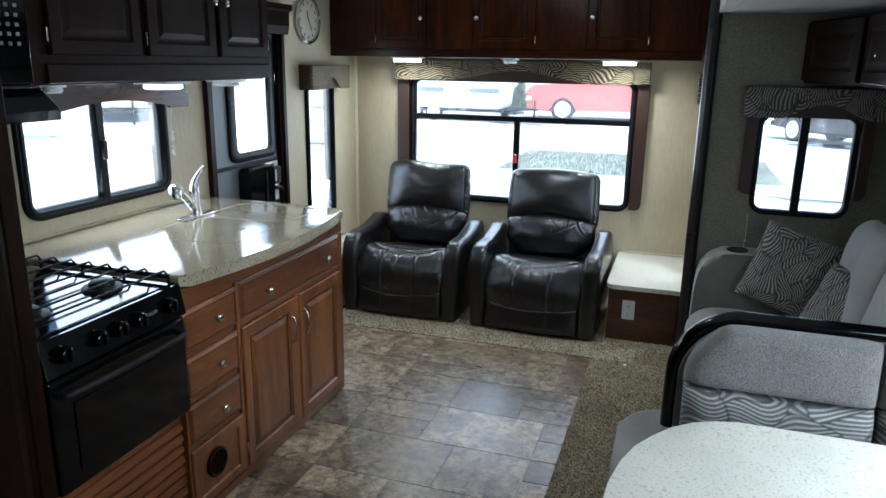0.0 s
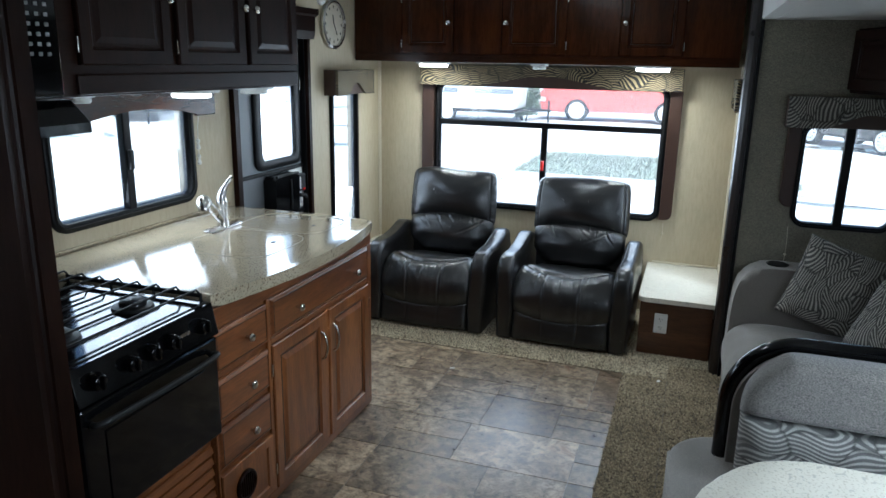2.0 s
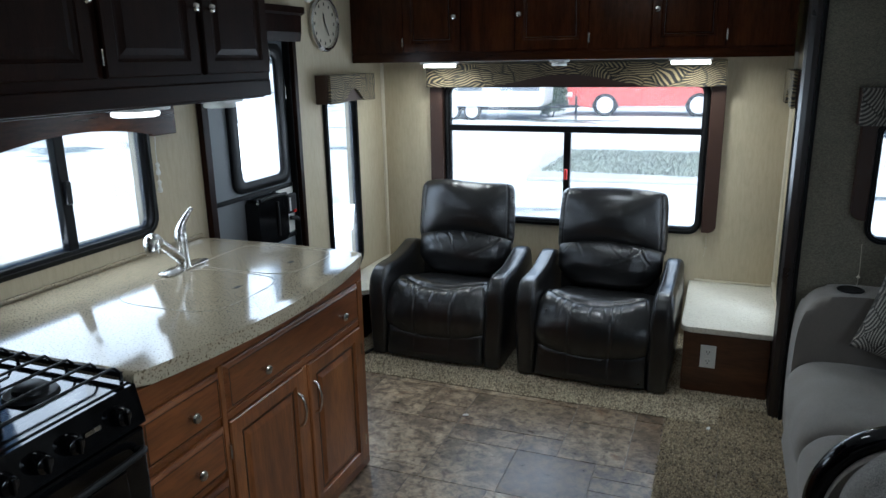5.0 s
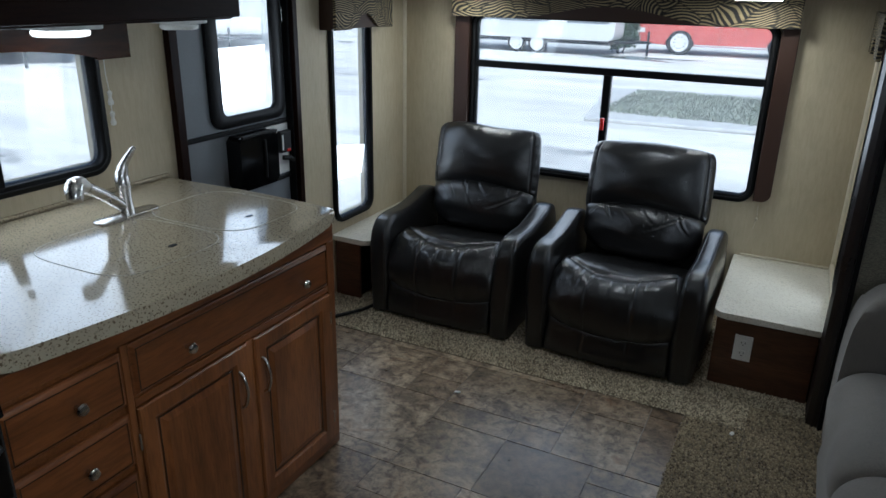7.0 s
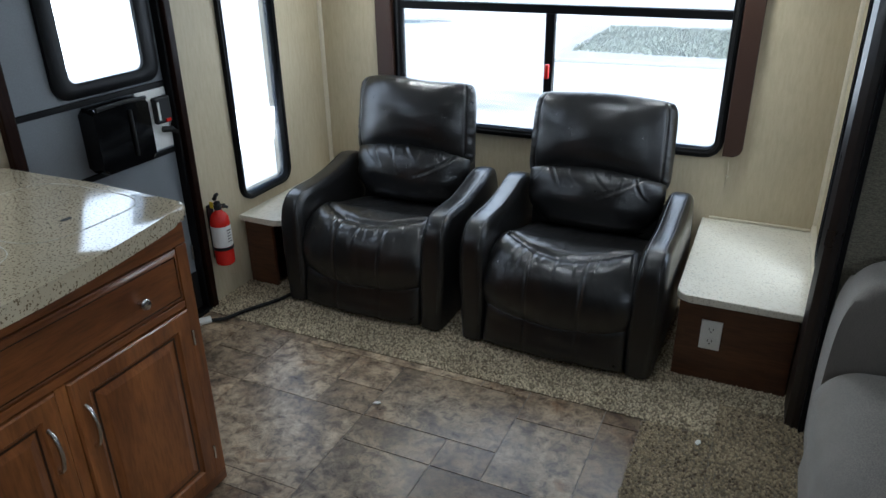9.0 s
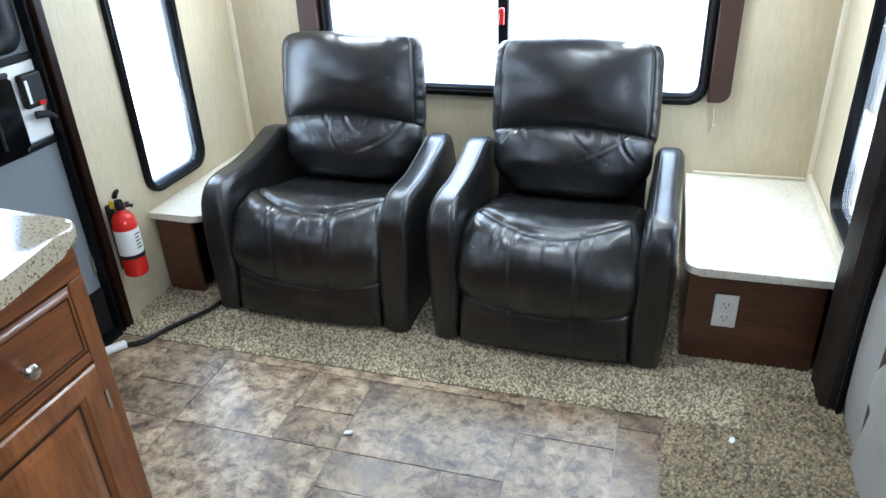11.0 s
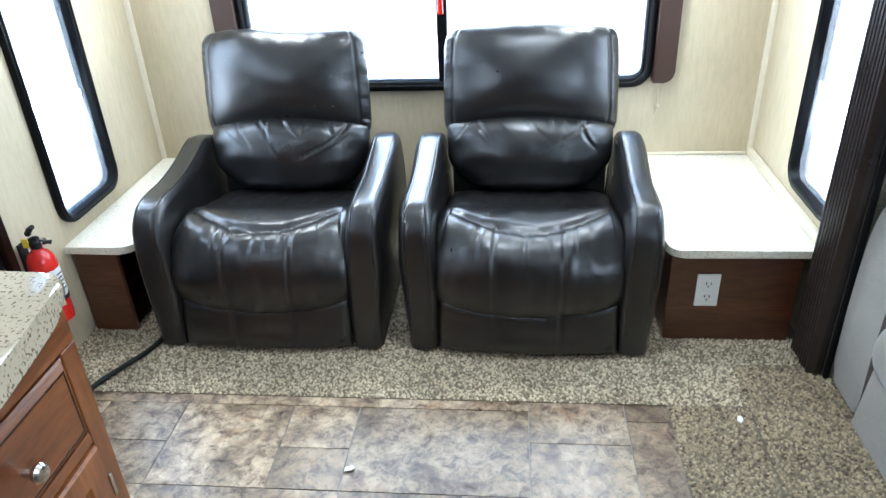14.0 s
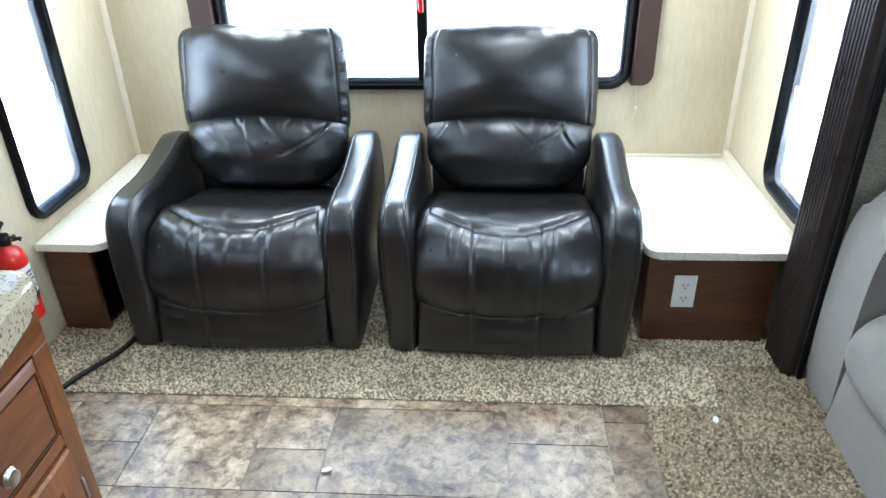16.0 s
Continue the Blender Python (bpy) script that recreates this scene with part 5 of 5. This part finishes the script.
under_lamp(pose(0.25, -2.394, 1.504), 0.085, 0.085, KITCHEN_LENS, "lit white lamp under the kitchen cabinet")
under_lamp(pose(0.25, -1.955, 1.504), 0.07, 0.07, None, "unlit frosted lamp under the kitchen cabinet")
under_lamp(pose(0.20, -2.90, 1.504), 0.03, 0.04, None, "small unlit lamp under the kitchen cabinet")
mw = thing("microwave", place(0.40, -3.455, 0, "left"), "black built-in microwave above the stove", "microwave")
part("body", box(B(), -0.285, 0.285, 0.0, 0.395, 1.505, 2.0, 0.004), ENAMEL, mw)
part("door", box(B(), -0.28, 0.13, -0.02, -0.0005, 1.515, 1.99, 0.006), ENAMEL, mw)
kp = part("keypad", box(B(), 0.135, 0.28, -0.016, -0.0005, 1.515, 1.99, 0.004), ENAMEL, mw)
for i in range(3):
    for j in range(6):
        part("key", box(B(), 0.175 + i * 0.030, 0.188 + i * 0.030, -0.0185, -0.0162, 1.625 + j * 0.027, 1.636 + j * 0.027, 0.001), KEY_PRINT, kp, "grey key")
hd = thing("range_hood", place(0.46, -3.402, 0, "left"), "black range hood with a sloping front", "range hood")
part("body", prism(B(), [(0.0, 1.405), (0.455, 1.405), (0.455, 1.50), (0.07, 1.50), (0.0, 1.435)], "x", -0.285, 0.272, 0.004), ENAMEL, hd)
part("filter", box(B(), -0.20, 0.20, 0.06, 0.40, 1.399, 1.4045, 0.002), IRON, hd)

# ---- sofa ----
sf = thing("sofa", pose(0, 0, 0), "grey suede sofa with rounded arms and loose cushions", "sofa")
part("base", box(B(), 2.50, 3.33, -2.395, -1.155, 0.012, 0.27, 0.02), SUEDE, sf)
part("front_panel", prism(B(), [(2.422, 0.012), (2.438, 0.22), (2.52, 0.24), (2.52, 0.012)], "y", -2.395, -1.155, 0.012, 3), SUEDE, sf, smooth=True, angle=50)


def sofa_arm(y0, y1):
    prof = [(2.436, 0.02), (2.430, 0.25), (2.434, 0.46), (2.450, 0.575), (2.488, 0.645), (2.55, 0.676), (2.68, 0.684), (3.00, 0.675), (3.30, 0.67), (3.32, 0.63), (3.32, 0.02)]
    prof = [(p.x, p.y) for p in smooth_path([(a, b, 0) for a, b in prof], 3)]
    bm = B()
    prism(bm, prof, "y", y0, y1, 0.028, 4)
    return bm


arm = part("arm", sofa_arm(-1.150, -0.972), SUEDE, sf, smooth=True, angle=50)
part("cup_holder", lathe(B(), [(0.050, 0.0), (0.052, 0.004), (0.046, 0.006), (0.040, 0.003)], 24, (2.625, -1.06, 0.685)), RUBBER, arm, "black cup holder")
part("arm", sofa_arm(-2.55, -2.40), SUEDE, sf, smooth=True, angle=50)
for y0, y1 in ((-1.775, -1.145), (-2.405, -1.78)):
    sp = [(3.05, 0.345), (2.80, 0.352), (2.60, 0.36), (2.51, 0.35), (2.465, 0.31), (2.462, 0.25), (2.50, 0.215)]

    def seatfn(u, v, y0=y0, y1=y1, sp=sp):
        q = curve_at([(a, 0, b) for a, b in sp], (v + 1) / 2)
        return (q.x, (y0 + y1) / 2 - u * (y1 - y0) / 2, q.z)
    part("seat_cushion", pillow(B(), seatfn, 0.055, 0.03, 30, 50, 9, lambda u, v: 0.004 * wob(u, v, 3, 2)), SUEDE, sf, smooth=True, angle=80)

    def backfn(u, v, y0=y0, y1=y1):
        z = 0.66 - v * 0.25
        return (3.10 + (z - 0.4) * 0.22, (y0 + y1) / 2 - u * (y1 - y0) / 2, z)
    part("back_cushion", pillow(B(), backfn, 0.12, 0.06, 30, 30, 5, lambda u, v: 0.006 * wob(u, v, 2.5, 4)), SUEDE_LIGHT, sf, "light grey back cushion", smooth=True, angle=80)


def throw_pillow(m, size, label):
    t = thing("throw_pillow", m, label, "pillow", "throw pillows on the sofa")
    part("cover", pillow(B(), lambda u, v: (u * size * (1 - 0.05 * (1 - v * v)), 0.0, -v * size * (1 - 0.05 * (1 - u * u))), 0.075, 0.075, 30, 30, 3.0,
                         lambda u, v: 0.006 * wob(u, v, 2.4, size * 9)), REED_GREY, t, smooth=True, angle=80)
    return t


throw_pillow(pose(2.868, -1.235, 0.638, -22, 15, -16), 0.20, "square grey reed-patterned pillow leaning on the arm")
throw_pillow(pose(3.05, -1.55, 0.57, -20, 12, -50), 0.165, "square grey reed-patterned pillow against the back cushion")

# ---- dinette ----
db = thing("dinette_bench", pose(0, 0, 0), "grey upholstered dinette bench with black-trimmed back", "bench")


def back_outline(grow=0.0):
    pts = [(3.34, 0.30), (2.358 - grow, 0.30), (2.358 - grow, 0.64)]
    for k in range(1, 11):
        a = k * math.pi / 20
        pts.append((2.358 - grow + 0.19 * (1 - math.cos(a)), 0.64 + (0.195 + grow) * math.sin(a)))
    return pts + [(3.34, 0.835 + grow)]


part("back_panel", prism(B(), back_outline(), "y", -2.70, -2.60, 0.006), SUEDE, db)
rail = [(2.345, -2.655, 0.46)] + [(x, -2.655, z) for x, z in back_outline(0.012)[2:-1]] + [(2.64, -2.655, 0.848), (2.80, -2.655, 0.849), (3.34, -2.655, 0.85)]
part("trim_rail", tube(B(), smooth_path(rail, 3), 0.026, 12), ENAMEL, db, "glossy black edge rail", smooth=True)


def upper(x0, x1, rounded):
    def fn(u, v):
        z = 0.770 - v * 0.090
        left = x0 + (0.115 * max(0.0, (z - 0.70) / 0.163) ** 2.2 if rounded else 0.0)
        x = left + (u + 1) / 2 * (x1 - left)
        return (x, -2.79 + (z - 0.6) * 0.10, z)
    return pillow(B(), fn, 0.075, 0.085, 36, 30, 9, lambda u, v: 0.003 * wob(u, v, 3, 7))


def lower(x0, x1):
    return pillow(B(), lambda u, v: ((x0 + x1) / 2 + u * (x1 - x0) / 2, -2.795 - 0.008 * v, 0.572 - v * 0.107), 0.085, 0.08, 36, 24, 8, lambda u, v: 0.004 * wob(u, v, 3, 3))


part("back_cushion", upper(2.372, 2.884, True), TWEED, db, "ribbed grey tweed cushion", smooth=True, angle=80)
part("back_cushion", upper(2.890, 3.335, False), TWEED, db, "ribbed grey tweed cushion", smooth=True, angle=80)
part("lumbar_cushion", lower(2.374, 2.884), REED_BAND, db, "reed-patterned lumbar cushion", smooth=True, angle=80)
part("lumbar_cushion", lower(2.890, 3.335), REED_BAND, db, "reed-patterned lumbar cushion", smooth=True, angle=80)
seat_out = [(3.34, -2.53)] + [(2.19 + 0.17 * (1 - math.sin(k * math.pi / 16)), -2.53 - 0.17 * (1 - math.cos(k * math.pi / 16))) for k in range(9)] + \
           [(2.19 + 0.10 * (1 - math.cos(k * math.pi / 12)), -3.10 - 0.10 * math.sin(k * math.pi / 12)) for k in range(7)] + [(3.34, -3.20)]
part("seat_cushion", prism(B(), seat_out, "z", 0.25, 0.462, 0.03, 5), SUEDE, db, smooth=True, angle=45)
part("base", box(B(), 2.30, 3.34, -3.14, -2.56, 0.008, 0.249, 0.01), SUEDE, db)
tb = thing("dinette_table", pose(0, 0, 0), "ivory speckled dinette table with clipped corners", "table")
tp = [(3.30, -3.14), (2.50, -3.14)] + [(2.215 + 0.285 * (1 - math.sin(k * math.pi / 16)), -3.14 - 0.46 * (1 - math.cos(k * math.pi / 16))) for k in range(1, 9)] + [(2.215, -3.85), (2.45, -4.20), (3.30, -4.20)]
part("tabletop", prism(B(), tp, "z", 0.708, 0.742, 0.007, 3), TABLE, tb, smooth=True, angle=35)
part("edge_band", prism(B(), [(x + (0.004 if x > 2.8 else -0.003), y) for x, y in tp], "z", 0.714, 0.734, 0.002), STONE_EDGE, tb)
part("pedestal", lathe(B(), [(0.16, 0.008), (0.16, 0.02), (0.05, 0.05), (0.045, 0.66), (0.10, 0.707)], 24, (2.85, -3.68, 0)), NICKEL, tb, smooth=True)
so = thing("slide_overhead_cabinet", pose(0, 0, 0), "wooden overhead cabinet above the sofa, shade in its colour", "cabinet")
part("body", prism(B(), [(3.348, -0.953), (2.84, -0.953), (3.0, -1.45), (3.0, -3.9), (3.348, -3.9)], "z", 1.52, 1.808, 0.003), SHADE_WOOD, so)
for m, w in ((Matrix.Translation((2.835, -0.97, 0)) @ pose(0, 0, 0, 0, 0, -72.1), 0.50), (Matrix.Translation((2.998, -1.46, 0)) @ pose(0, 0, 0, 0, 0, -90), 0.55)):
    bm = stepped(B(), 0.01, w - 0.01, 1.535, 1.80, RAISED)
    bmesh.ops.transform(bm, matrix=m, verts=bm.verts)
    d = part("door", bm, SHADE_WOOD, so)
part("knob", lathe(B(), [(0.006, 0), (0.0055, 0.012), (0.0155, 0.022), (0.010, 0.030)], 14, (2.965, -1.40, 1.645), "x"), NICKEL, so, smooth=True)
part("knob", lathe(B(), [(0.006, 0), (0.0055, 0.012), (0.0155, 0.022), (0.010, 0.030)], 14, (2.965, -1.66, 1.645), "x"), NICKEL, so, smooth=True)
dl = thing("dome_lamp", pose(3.06, -1.95, 1.519), "unlit frosted dome lamp under the slide-out cabinet", "lamp")
part("dome", lathe(B(), [(0.075, 0.0), (0.078, -0.012), (0.070, -0.035), (0.045, -0.058), (0.012, -0.066)], 28), LENS, dl, smooth=True)

# ---- outside ----


def wet_gravel(name, dry, wet):
    """Pale gravel with shallow puddles in its hollows."""
    m, nt, p = node_mat(name)
    v = coords(nt)
    hollow = noise_tex(nt, coords(nt, (0.5, 1.3, 1)), 0.22, 5.0, 0.6, 0.4)
    stones, tracks = noise_tex(nt, v, 14.0, 4.0, 0.7), noise_tex(nt, coords(nt, (0.3, 1, 1)), 0.9, 4.0)
    c = ramp(nt, tracks, [(0.3, shade(dry, 0.72)), (0.7, shade(dry, 1.1))])
    c = mixc(nt, c, ramp(nt, stones, [(0.35, (0.72, 0.70, 0.66)), (0.6, (1, 1, 1))]), 0.8, "MULTIPLY")
    pool = ramp(nt, hollow, [(0.585, (0, 0, 0)), (0.64, (1, 1, 1))])
    nt.links.new(mixc(nt, c, wet, pool), p.inputs["Base Color"])
    r = nt.nodes.new("ShaderNodeMapRange")
    r.inputs["To Min"].default_value, r.inputs["To Max"].default_value = 0.75, 0.06
    nt.links.new(pool, r.inputs["Value"])
    nt.links.new(r.outputs[0], p.inputs["Roughness"])
    return m


GRAVEL = wet_gravel("pale_wet_gravel", (0.78, 0.755, 0.70), (0.17, 0.165, 0.14))
tagged(part("ground", box(B(), -400, 400, -400, 600, -1.0, -0.8), GRAVEL), "pale wet gravel lot reaching the horizon", "ground", kind="structure")
CAR_RED = plain("red_car_paint", (0.62, 0.13, 0.11), 0.25, var=0.05, relief=0.0)
CAR_DARK = plain("dark_car_paint", (0.012, 0.014, 0.02), 0.15, var=0.1, relief=0.0)
FIBRE = plain("white_fibreglass", (0.72, 0.72, 0.70), 0.35, var=0.05)
TYRE = plain("tyre_rubber", (0.02, 0.02, 0.021), 0.8, var=0.2)
SILVER = plain("silver_wheel_paint", (0.80, 0.80, 0.79), 0.4, var=0.05)
CHROME = plain("chrome", (0.75, 0.75, 0.76), 0.12, 1.0, var=0.04)
TINTED = plain("tinted_glass", (0.015, 0.018, 0.02), 0.08, var=0.1, relief=0.0)
LEAF = plain("hedge_leaf", (0.07, 0.10, 0.045), 0.6, var=0.4, scale=3.0)


def wheel(parent, x, y, r, w, side=-1):
    t = part("tyre", lathe(B(), [(r * 0.70, -w / 2), (r * 0.92, -w / 2), (r, -w / 2 + 0.03), (r, w / 2 - 0.03), (r * 0.92, w / 2), (r * 0.70, w / 2)], 32, (x, y, r), "y"), TYRE, parent, smooth=True)
    s = side
    part("rim", lathe(B(), [(r * 0.74, s * (w / 2 - 0.01)), (r * 0.72, s * (w / 2 + 0.010)), (r * 0.60, s * (w / 2 + 0.004)), (r * 0.20, s * (w / 2 + 0.010)), (r * 0.16, s * (w / 2 + 0.03)), (r * 0.05, s * (w / 2 + 0.032))], 24, (x, y, r), "y"), SILVER, t, smooth=True)
    for k in range(10):
        a = k * math.tau / 10
        part("rim_hole", lathe(B(), [(r * 0.06, s * (w / 2 + 0.003)), (r * 0.06, s * (w / 2 + 0.009))], 8, (x + 0.46 * r * math.cos(a), y, r + 0.46 * r * math.sin(a)), "y"), TYRE, t)


def car(m, length, base, paint, label, category, roof, pickup):
    """Seen side on: local x runs from the nose to the tail, -y is the near side."""
    c = thing(category, m, label, category)
    r, w = (0.46 if pickup else 0.39), 1.9
    xf = length * (0.25 if pickup else 0.19)
    xr = xf + base

    def arch(cx):
        return [(cx + (r + 0.07) * math.cos(a), r + 0.01 + (r + 0.05) * math.sin(a)) for a in (math.pi * k / 10 for k in range(10, -1, -1))]
    low = [(0.05, 0.45)] + [(xf - r - 0.07, 0.34)] + arch(xf) + [(xf + r + 0.07, 0.34), (xr - r - 0.07, 0.34)] + arch(xr) + [(length - 0.06, 0.42)]
    if pickup:
        top = [(length, 0.75), (length, 1.55), (length * 0.66, 1.56), (length * 0.63, roof), (length * 0.40, roof), (length * 0.31, 1.55), (0.25, 1.42), (0.0, 1.15), (0.0, 0.70)]
    else:
        top = [(length, 0.8), (length * 0.985, 1.15), (length * 0.93, roof - 0.05), (length * 0.42, roof), (length * 0.28, 1.20), (0.2, 1.08), (0.02, 0.92), (0.0, 0.65)]
    part("body", prism(B(), low + top, "y", 0.0, w, 0.05, 3), paint, c, smooth=True, angle=40)
    for cx in (xf, xr):
        wheel(c, cx, 0.105, r, 0.24)
        wheel(c, cx, w - 0.105, r, 0.24, 1)
        part("wheel_arch", lathe(B(), [(r + 0.04, 0.02), (r + 0.045, 0.28), (r + 0.0, 0.28)], 24, (cx, 0, r + 0.01), "y"), TYRE, c)
    for y0, s in ((0.0, -1), (w, 1)):
        def slab(a, b, out, z0, z1, bev=0.0):
            return box(B(), a, b, min(y0 - s * 0.004, y0 + s * out), max(y0 - s * 0.004, y0 + s * out), z0, z1, bev)
        for a, b in ((length * 0.34, length * 0.47), (length * 0.48, length * 0.61)):
            part("side_window", slab(a, b, 0.006, 1.32 if not pickup else 1.6, roof - 0.1, 0.002), TINTED, c)
        for a in (length * 0.33, length * 0.475, length * 0.62):
            part("door_gap", slab(a, a + 0.012, 0.004, 0.48, 1.22), TYRE, c)
        for a in (length * 0.44, length * 0.585):
            part("door_handle", slab(a, a + 0.12, 0.03, 1.06, 1.09, 0.004), CHROME, c)
        part("side_step", slab(xf + 0.55, xr - 0.55, 0.05, 0.36, 0.42, 0.01), CHROME if pickup else TYRE, c)
        part("headlight", slab(0.02, 0.26, 0.008, 0.80, 0.98, 0.004), LENS, c)
    part("bumper", box(B(), -0.12, 0.12, -0.02, w + 0.02, 0.45, 0.66, 0.03), CHROME, c)
    part("rear_bumper", box(B(), length - 0.1, length + 0.10, -0.01, w + 0.01, 0.45, 0.62, 0.03), CHROME if pickup else paint, c)
    return c


car(pose(-4.2, 26.0, -0.8, 0, 0, 4), 6.4, 3.65, CAR_RED, "parked red crew-cab pickup truck with chrome bumper", "pickup truck", 2.15, True)
car(pose(9.4, 19.0, -0.8, 0, 0, 123), 4.8, 2.9, CAR_DARK, "parked dark sport utility car with alloy wheels", "car", 1.75, False)


def trailer(m, length, label):
    c = thing("travel_trailer", m, label, "trailer", "trailers in the lot")
    out = round_rect(0, length, 0.55, 3.0, 0.25, 5)
    part("body", prism(B(), out, "y", 0.0, 2.4, 0.06, 3), FIBRE, c, smooth=True, angle=40)
    part("stripe", box(B(), 0.2, length - 0.2, -0.006, 0.002, 1.15, 1.35, 0.001), GREY, c)
    part("skirt", box(B(), 0.25, length - 0.2, 0.05, 2.35, 0.40, 0.60, 0.02), RUBBER, c)
    for a in (0.15, 0.45, 0.75):
        part("side_window", box(B(), a * length, a * length + 0.9, -0.012, 0.002, 1.6, 2.2, 0.004), TINTED, c)
    part("door", box(B(), length * 0.62, length * 0.62 + 0.7, -0.01, 0.002, 0.65, 2.5, 0.003), FIBRE, c)
    for k in (0, 1):
        wheel(c, length * 0.42 + k * 0.85, 0.16, 0.36, 0.22)
    part("tow_frame", tube(B(), [(length - 0.1, 0.5, 0.5), (length + 1.1, 1.2, 0.5), (length - 0.1, 1.9, 0.5)], 0.05, 6), RUBBER, c)
    part("jack", tube(B(), [(length + 1.0, 1.2, 0.02), (length + 1.0, 1.2, 0.9)], 0.045, 8), RUBBER, c)
    return c


tr = trailer(pose(-11.1, 23.4, -0.8, 0, 0, 0), 6.6, "white travel trailer parked at the far side")
copy_thing(tr, pose(-22.1, 20.7, -0.8, 0, 0, -47))
copy_thing(tr, pose(-24.0, 12.5, -0.8, 0, 0, -35))


def shrub(m, hx, hy, hz, n, seed, label, name="shrub"):
    """Many small leaves about a few stems."""
    rng = np.random.RandomState(seed)
    c = thing(name, m, label, name)
    for k in range(5):
        a = rng.uniform(0, math.tau)
        part("stem", tube(B(), [(0.1 * math.cos(a), 0.1 * math.sin(a), 0), (hx * 0.5 * math.cos(a), hy * 0.5 * math.sin(a), hz * 0.7)], [0.03, 0.012], 6), SHADE_WOOD, c)
    u = rng.normal(0, 1, (n, 3))
    u /= np.linalg.norm(u, axis=1)[:, None]
    lump = 0.75 + 0.25 * np.sin(u[:, 0] * 5 + seed) * np.cos(u[:, 1] * 4)
    p = u * (rng.uniform(0.45, 1.0, n) ** 0.5 * lump)[:, None] * np.array([hx, hy, hz * 0.55]) + np.array([0, 0, hz * 0.55])
    p[:, 2] = np.maximum(p[:, 2], 0.02)
    v = np.zeros((n, 4, 3))
    for k in range(4):
        v[:, k] = p + rng.normal(0, 0.05, (n, 3))
    me = bpy.data.meshes.new("leaves")
    me.from_pydata(v.reshape(-1, 3).tolist(), [], (np.arange(n)[:, None] * 4 + np.arange(4)).tolist())
    me.materials.append(LEAF)
    ob = new("leaves", me)
    ob.parent = c
    tagged(ob, kind="stuff")
    return c


shrub(pose(-4.7, 25.4, -0.8), 0.8, 0.7, 1.5, 2600, 4, "leafy green shrub beside the parked truck")
shrub(pose(-6.0, 29.5, -0.8), 1.3, 1.0, 2.2, 2600, 8, "leafy green shrub behind the parked trailer")
isl = thing("kerb_island", pose(0, 0, 0), "grassy island edged with pale concrete kerb", "kerb island")
part("kerb", prism(B(), [(-1.6, 9.8), (4.5, 10.3), (4.5, 15.6), (-2.3, 14.4)], "z", -0.805, -0.72, 0.03), plain("pale_concrete", (0.5, 0.49, 0.46), 0.8), isl)
rngg = np.random.RandomState(2)
n = 9000
gp = np.stack([rngg.uniform(-1.5, 4.3, n), rngg.uniform(10.6, 14.2, n), np.full(n, -0.72)], 1)
gv = np.zeros((n, 3, 3))
lean = rngg.normal(0, 0.05, (n, 2))
gv[:, 0], gv[:, 1], gv[:, 2] = gp, gp, gp
gv[:, 0, 0] -= 0.02
gv[:, 1, 0] += 0.02
gv[:, 2, :2] += lean
gv[:, 2, 2] += rngg.uniform(0.03, 0.10, n)
gm = bpy.data.meshes.new("grass")
gm.from_pydata(gv.reshape(-1, 3).tolist(), [], np.arange(n * 3).reshape(-1, 3).tolist())
gm.materials.append(plain("pale_wet_grass", (0.23, 0.25, 0.19), 0.6, var=0.3, scale=2.0))
grass = new("grass", gm)
grass.parent = isl
tagged(grass, "short rough grass", kind="stuff")

# ---- vinyl tiles ----
TILES = ((0.0, -1.14, 0.59, -1.06), (0.59, -1.138, 1.35, -1.06), (1.35, -1.138, 1.533, -1.06), (1.533, -1.265, 1.81, -1.06), (1.81, -1.17, 1.936, -1.06),
         (1.035, -1.46, 1.533, -1.138), (0.835, -1.31, 1.035, -1.138), (0.835, -1.46, 1.035, -1.31), (1.533, -1.60, 1.81, -1.265), (1.81, -1.60, 1.936, -1.17),
         (0.50, -1.46, 0.835, -1.138), (0.25, -1.30, 0.50, -1.138), (0.25, -1.46, 0.50, -1.30), (0.0, -1.46, 0.25, -1.14), (0.50, -1.86, 1.035, -1.46),
         (1.035, -1.60, 1.36, -1.46), (1.035, -1.93, 1.36, -1.60), (1.36, -1.60, 1.533, -1.46), (1.36, -1.93, 1.70, -1.60), (1.70, -1.70, 1.936, -1.60),
         (1.70, -1.80, 1.936, -1.70), (1.70, -1.93, 1.936, -1.80), (0.0, -1.86, 0.50, -1.46))
tiles = list(TILES)
rng = random.Random(11)
y = -1.86
tiles.append((0.0, -1.93, 1.035, -1.86))
y = -1.93
while y > -5.2:
    h = rng.choice((0.17, 0.33, 0.33))
    x = 0.0
    while x < 1.93:
        w = min(rng.choice((0.17, 0.33, 0.33, 0.5)), 1.936 - x)
        if 1.936 - x - w < 0.1:
            w = 1.936 - x
        if h > 0.2 and w < 0.4 and rng.random() < 0.45:
            tiles += [(x, y - 0.165, x + w, y), (x, y - h, x + w, y - 0.165)]
        else:
            tiles.append((x, y - h, x + w, y))
        x += w
    y -= h
for x0, y0, x1, y1 in tiles:
    g = 0.0017
    t = part("tile", box(B(), x0 + g, x1 - g, y0 + g, y1 - g, -0.0028, 0.0), SLATE, floor)
